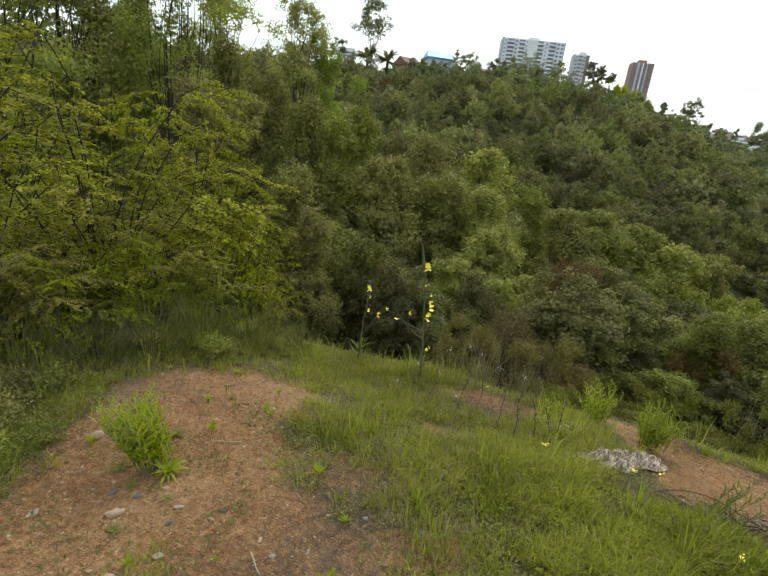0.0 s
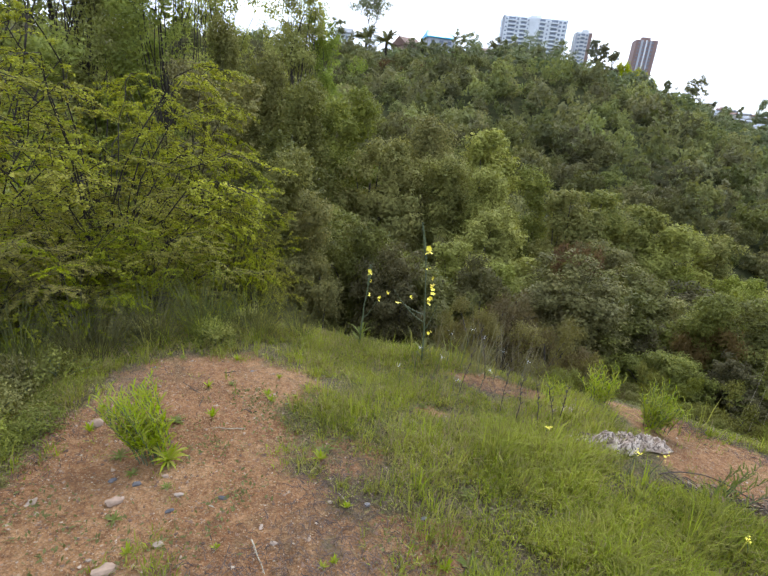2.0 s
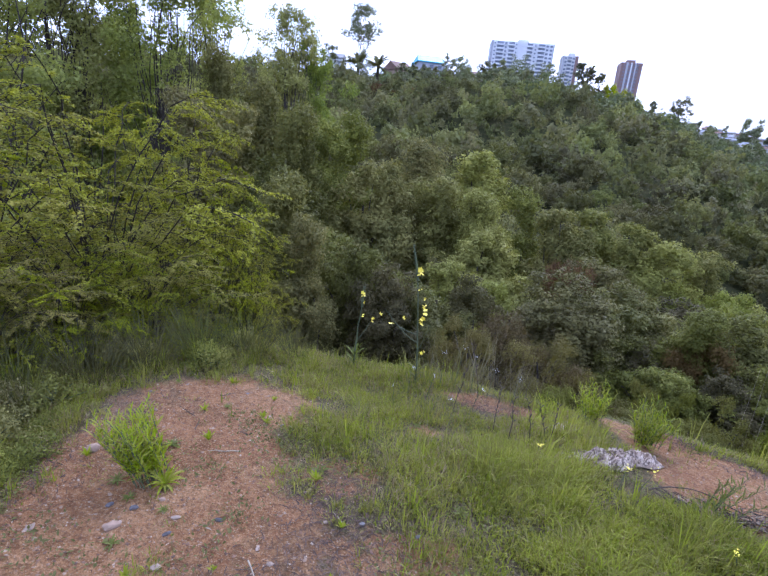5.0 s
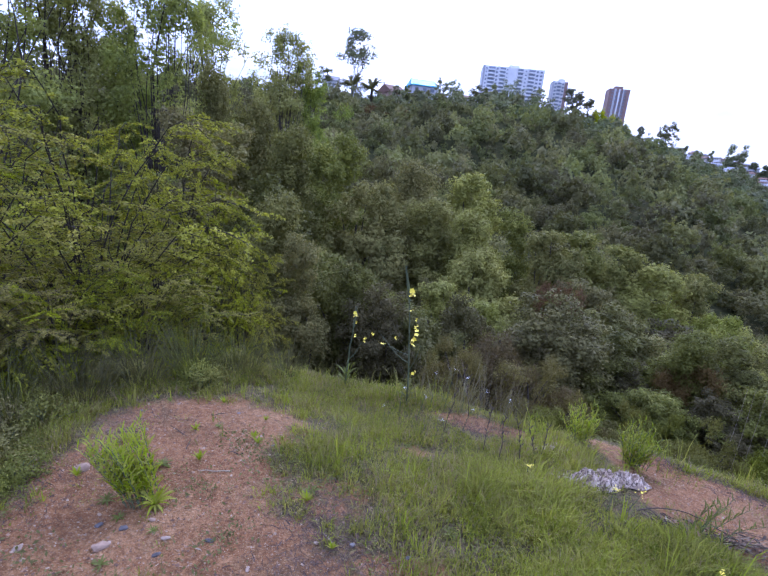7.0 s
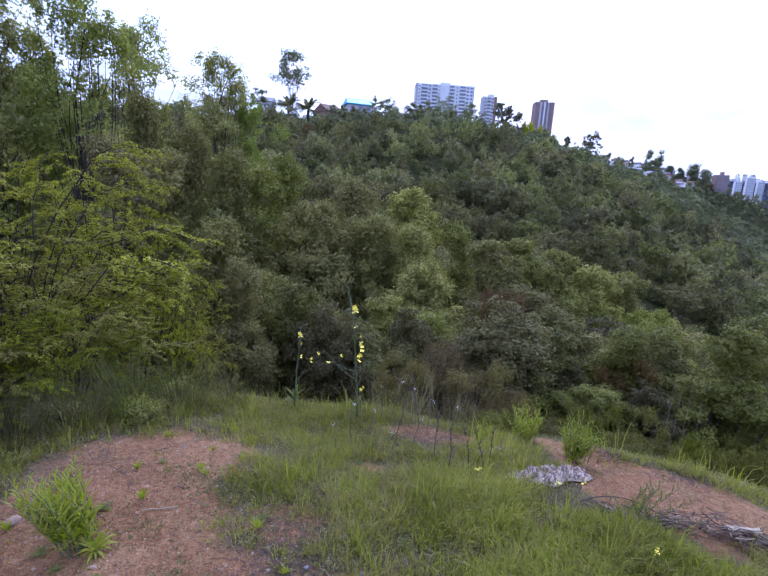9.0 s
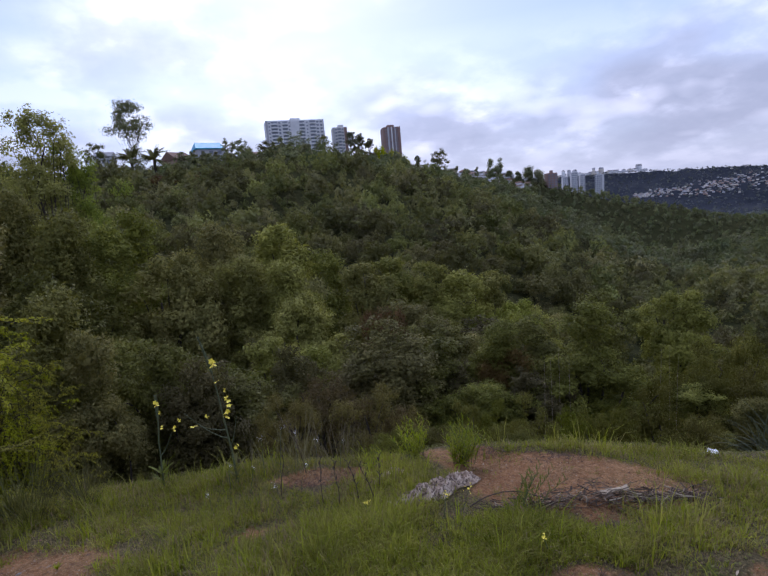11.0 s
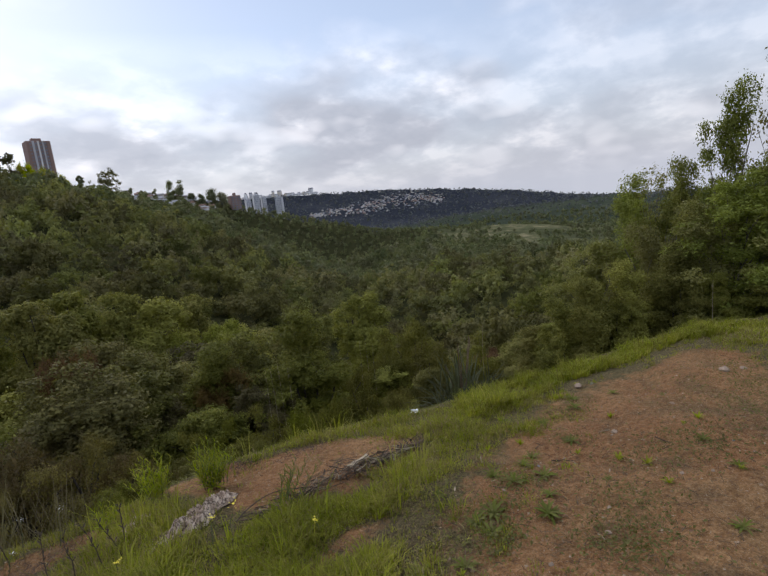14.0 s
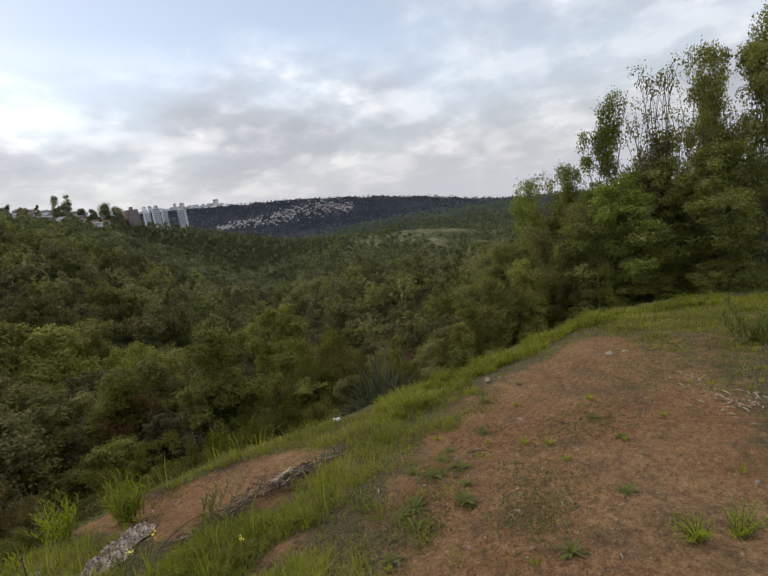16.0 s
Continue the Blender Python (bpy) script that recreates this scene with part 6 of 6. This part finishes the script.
def palm(az, r, base, top, seed):
    x, y = bearing(az, r)
    z0 = EYE_HEIGHT + r * math.tan(radians(base))
    z0 = min(z0, ground_z(x, y) - 0.2)
    h = EYE_HEIGHT + r * math.tan(radians(top)) - z0
    ob = thing("palm", "feather palm with a thick trunk on the hilltop", "palm tree", "palms", pose(x, y, z0))
    rng = np.random.default_rng(seed)
    s = np.linspace(0, 1, 6)
    child("trunk", mesh_from("trunk", *tube(np.c_[0.1 * s, 0 * s, (h - 3.9) * s], 0.5 * (1 - 0.25 * s), 8), BARK, True), ob)
    shapes = []
    for bend in (0.25, 0.5, 0.8):
        bits, u = [], np.linspace(0, 1, 12)
        ln = 4.6
        sp = np.c_[ln * u * (1 - 0.35 * bend * u), 0 * u, -ln * bend * u ** 2]
        bits.append(tube(sp, 0.03 * (1 - 0.8 * u) + 0.006, 4))
        for k in range(1, 12):
            for sgn in (-1, 1):
                bits.append(turned(blade(1.2 * (1.15 - 0.7 * u[k]), 0.24, 0.5, 0.35, 2), sgn * 0.85, sp[k]))
        shapes.append(mesh_from("frond", *gather(bits), LEAF_WOOD))
    for i in range(60):
        fr = child("frond", shapes[i % 3], ob)
        fr.matrix_basis = pose(0.1, 0, h - 3.9, 0, -88 + 100 * ((i * 0.382) % 1) + rng.uniform(-5, 5), i * 137.5) @ Matrix.Scale(rng.uniform(0.85, 1.1), 4)
    return ob


palm(-4.5, 148, 4.6, 8.35, 1)
palm(-2.4, 148, 4.6, 8.25, 2)


def loose_tree(name, label, az, r, base, top, half, seed, crown_base=0.5, mat=None, leaves=2600, leaf=0.32, clumps=22, clump=0.38, **kw):
    """A single tree on the skyline, its foot hidden behind what stands before it."""
    x, y = bearing(az, r)
    z0 = EYE_HEIGHT + r * math.tan(radians(base))
    z0 = min(z0, ground_z(x, y) - 0.2)
    h = EYE_HEIGHT + r * math.tan(radians(top)) - z0
    stem, crown = grow(seed, h, half, crown_base, clumps, leaves, leaf, half * clump, 0.14, clumps, lobes=0.35, aspect=0.7, stray=0.2, **kw)
    ob = thing(name, label, "tree", "skyline trees", pose(x, y, z0))
    child("trunk", mesh_from("trunk", *stem, BARK, True), ob)
    child("crown", mesh_from("crown", *crown, mat or LEAF_DARK), ob)
    return ob


loose_tree("hilltop_tree", "slim hilltop tree with a round open crown", -4.2, 163, 5.2, 12.5, 6.0, 501, 0.58, LEAF_RIDGE_HAZED, 5200, 0.46, 48, 0.27)
for i, (az, r, base, top, half, cb) in enumerate(((28.1, 112, 3.2, 5.85, 2.0, 0.3), (25.8, 112, 3.6, 5.3, 1.0, 0.2), (19.6, 104, 5.0, 8.3, 1.5, 0.35), (18.5, 104, 5.0, 8.6, 1.3, 0.35), (20.6, 105, 5.0, 7.7, 1.1, 0.3),
                                                 (6.5, 98, 5.2, 8.6, 2.2, 0.0), (9.0, 98, 5.2, 8.3, 2.4, 0.0), (12.5, 96, 5.5, 9.0, 3.2, 0.0), (15.5, 98, 5.2, 8.4, 2.6, 0.0), (0.2, 94, 5.2, 7.5, 1.4, 0.0), (1.5, 93, 5.2, 7.5, 1.2, 0.0), (2.6, 93, 5.2, 7.3, 1.3, 0.0), (3.7, 94, 5.2, 7.3, 1.2, 0.0), (5.1, 95, 5.2, 8.7, 1.9, 0.0), (-7.5, 92, 4.8, 8.4, 2.2, 0.25))):
    loose_tree("skyline_tree", "dark leafy tree standing on the hill crest", az, r * 1.65, base - 0.6, top, half * 1.65, 510 + i, cb, LEAF_RIDGE_HAZED if i % 2 else LEAF_HAZED, 4500, 0.32, 30, 0.40, twigs=3, up=0.4)
for i, (az, top, half) in enumerate(((33.7, 4.5, 1.9), (34.6, 4.5, 2.0), (37.7, 3.3, 2.6), (38.7, 2.9, 2.2), (32.2, 3.9, 1.1), (30.0, 4.1, 1.3), (31.0, 3.8, 1.2), (35.7, 3.1, 1.4), (36.6, 2.9, 1.5))):
    loose_tree("ridge_tree", "dark round-headed tree among the ridge houses", az, 428, 1.0, top - 0.25, half * 2.1, 530 + i, 0.12, LEAF_RIDGE_HAZED, 3200, 0.8, 30, 0.40)

CREST = variants(2, "crest_bush", "dark green bush on the hill crest before the houses", "crest bushes", (BARK, LEAF_RIDGE_HAZED), 2.6, 1.8, seed=611, base=0.0, clumps=20, crowns=5, twigs=5, leaves=3000, leaf=0.13, clump=0.55, trunk=0.06, limbs=5, tri=True, up=0.3)
rng = np.random.default_rng(93)
for az in np.arange(-9.5, 17, 0.85):
    top = np.interp(az, [-9.5, -6, -3, -1, 1.5, 3, 4.8, 6.5, 8, 10, 11.6, 13, 15, 17], [6.6, 6.3, 6.6, 7.3, 7.5, 7.6, 7.9, 8.0, 7.8, 8.1, 8.4, 7.9, 7.2, 7.1])
    CREST.rise(az + rng.uniform(-0.2, 0.2), rng.uniform(148, 157), top + rng.uniform(-0.35, 0.08), rng.uniform(1.9, 3.0))

WITHERED = variants(2, "withered_crest_bush", "purple-brown half-bare bush on the upper slope", "withered bushes", (BARK, LEAF_BROWN), 2.6, 1.8, seed=621, base=0.0, clumps=18, crowns=5, twigs=4, leaves=1500, leaf=0.15, clump=0.5, trunk=0.06, limbs=8, tri=True, up=0.2, stray=0.25)
for i in range(16):
    az = -3.5 + 6.5 * (i * 0.618 % 1)
    WITHERED.rise(az, rng.uniform(118, 138), rng.uniform(4.4, 6.0), rng.uniform(1.6, 2.6))

FLOWER_BUSH = leaf_material("yellow_flowering_bush", (0.14, 0.16, 0.02), (0.36, 0.36, 0.03), (0.55, 0.50, 0.04), 0.3)
GOLD = variants(1, "flowering_bush", "yellow flowering bush on the hill crest", "flowering bushes", (BARK, FLOWER_BUSH), 2.0, 1.6, seed=601, base=0.0, clumps=16, leaves=1500, leaf=0.25, clump=0.5, trunk=0.05, limbs=5)
for az, top in ((21.2, 6.75), (22.0, 6.7), (22.8, 6.3), (23.6, 5.95), (24.3, 5.5)):
    GOLD.rise(az, 174, top, 1.8)

# ---- far off: towers, a town on the slope, the skyline ----
PALE_TOWER = plain("pale_tower_wall", (0.50, 0.50, 0.52), 0.85, 0.08, 0.1)
RUST_TOWER = plain("rust_tower_wall", (0.24, 0.16, 0.14), 0.85, 0.1, 0.1)
tower("brown_block", "brown apartment block behind the ridge trees", 40.0, 440, -0.3, 2.0, 9, 9, [("w", 2.7)] * 3, RUST_TOWER, 20)
tower("white_tower", "pale apartment tower far down the valley", 42.3, 800, -1.5, 1.9, 9, 16, [("w", 2.25)] * 4, PALE_TOWER, 15)
tower("white_tower", "pale apartment tower far down the valley", 43.1, 810, -1.5, 1.6, 9, 15, [("w", 2.33)] * 3, PALE_TOWER, 15)
tower("white_tower", "pale apartment tower far down the valley", 44.8, 780, -1.8, 1.4, 9, 15, [("w", 2.50)] * 4, PALE_TOWER, -20)
tower("white_tower", "pale apartment tower far down the valley", 41.4, 850, -1.0, 1.5, 10, 14, [("w", 2.67)] * 3, PALE_TOWER, 15)


def far_boxes(name, label, spots, mats, category):
    """Many small far buildings in one mesh: walls and pitched roofs."""
    vs, qs, mi = [], [], []
    for x, y, z, sx, sy, h, a, k in spots:
        c, d = math.cos(a), math.sin(a)
        base = [(-sx, -sy, 0), (sx, -sy, 0), (sx, sy, 0), (-sx, sy, 0), (-sx, -sy, h), (sx, -sy, h), (sx, sy, h), (-sx, sy, h), (-sx, 0, h * 1.35), (sx, 0, h * 1.35)]
        o = len(vs)
        vs += [(x + px * c - py * d, y + px * d + py * c, z + pz) for px, py, pz in base]
        qs += [[o + i for i in f] for f in ((0, 1, 5, 4), (1, 2, 6, 5), (2, 3, 7, 6), (3, 0, 4, 7), (4, 5, 9, 8), (7, 8, 9, 6))]
        mi += [k, k, k, k, len(mats) - 1, len(mats) - 1]
    me = mesh_from(name, vs, qs, mats)
    me.polygons.foreach_set("material_index", np.array(mi, dtype=np.int32))
    return tagged(new(name, me), label, category, kind="stuff")


rng = np.random.default_rng(95)
spots = []
while len(spots) < 900:
    az = rng.uniform(48.0, 63.5)
    mid = np.interp(az, [48, 53, 57, 60, 64], [-0.8, -0.6, -0.05, 0.0, -0.6])
    half = np.interp(az, [48, 53, 57, 60, 67], [0.12, 0.28, 0.5, 0.45, 0.12])
    el = mid - 0.25 + rng.normal() * half * 0.85
    rr = np.linspace(1300, 2500, 80)
    x, y = rr * math.sin(radians(az)), rr * math.cos(radians(az))
    z = land(x, y) + ripple(x, y)
    ang = np.degrees(np.arctan2(z - EYE_HEIGHT, rr))
    i = int(np.argmin(np.abs(ang - el)))
    spots.append((x[i], y[i], z[i] - 1, rng.uniform(1.7, 4.2), rng.uniform(1.7, 3.2), rng.uniform(2.0, 4.0), rng.uniform(0, 3.1), int(rng.integers(0, 3))))
far_boxes("far_town", "pale scattered houses of a town on the far slope", spots, [CREAM, GREY_WALL, ORANGE_WALL, ROOF_GREY], "town")
spots = []
for i in range(60):
    az = rng.uniform(40.5, 49)
    r = 2580
    spots.append((*bearing(az, r), EYE_HEIGHT + r * math.tan(radians(np.interp(az, [41, 50], [1.7, 1.5]))) - 6, rng.uniform(5, 12), rng.uniform(5, 8), rng.choice([6, 8, 12, 24]), rng.uniform(0, 3.1), int(rng.integers(0, 3))))
far_boxes("far_skyline", "pale city blocks along the far horizon", spots, [PALE_TOWER, WHITE, CREAM, ROOF_GREY], "city")
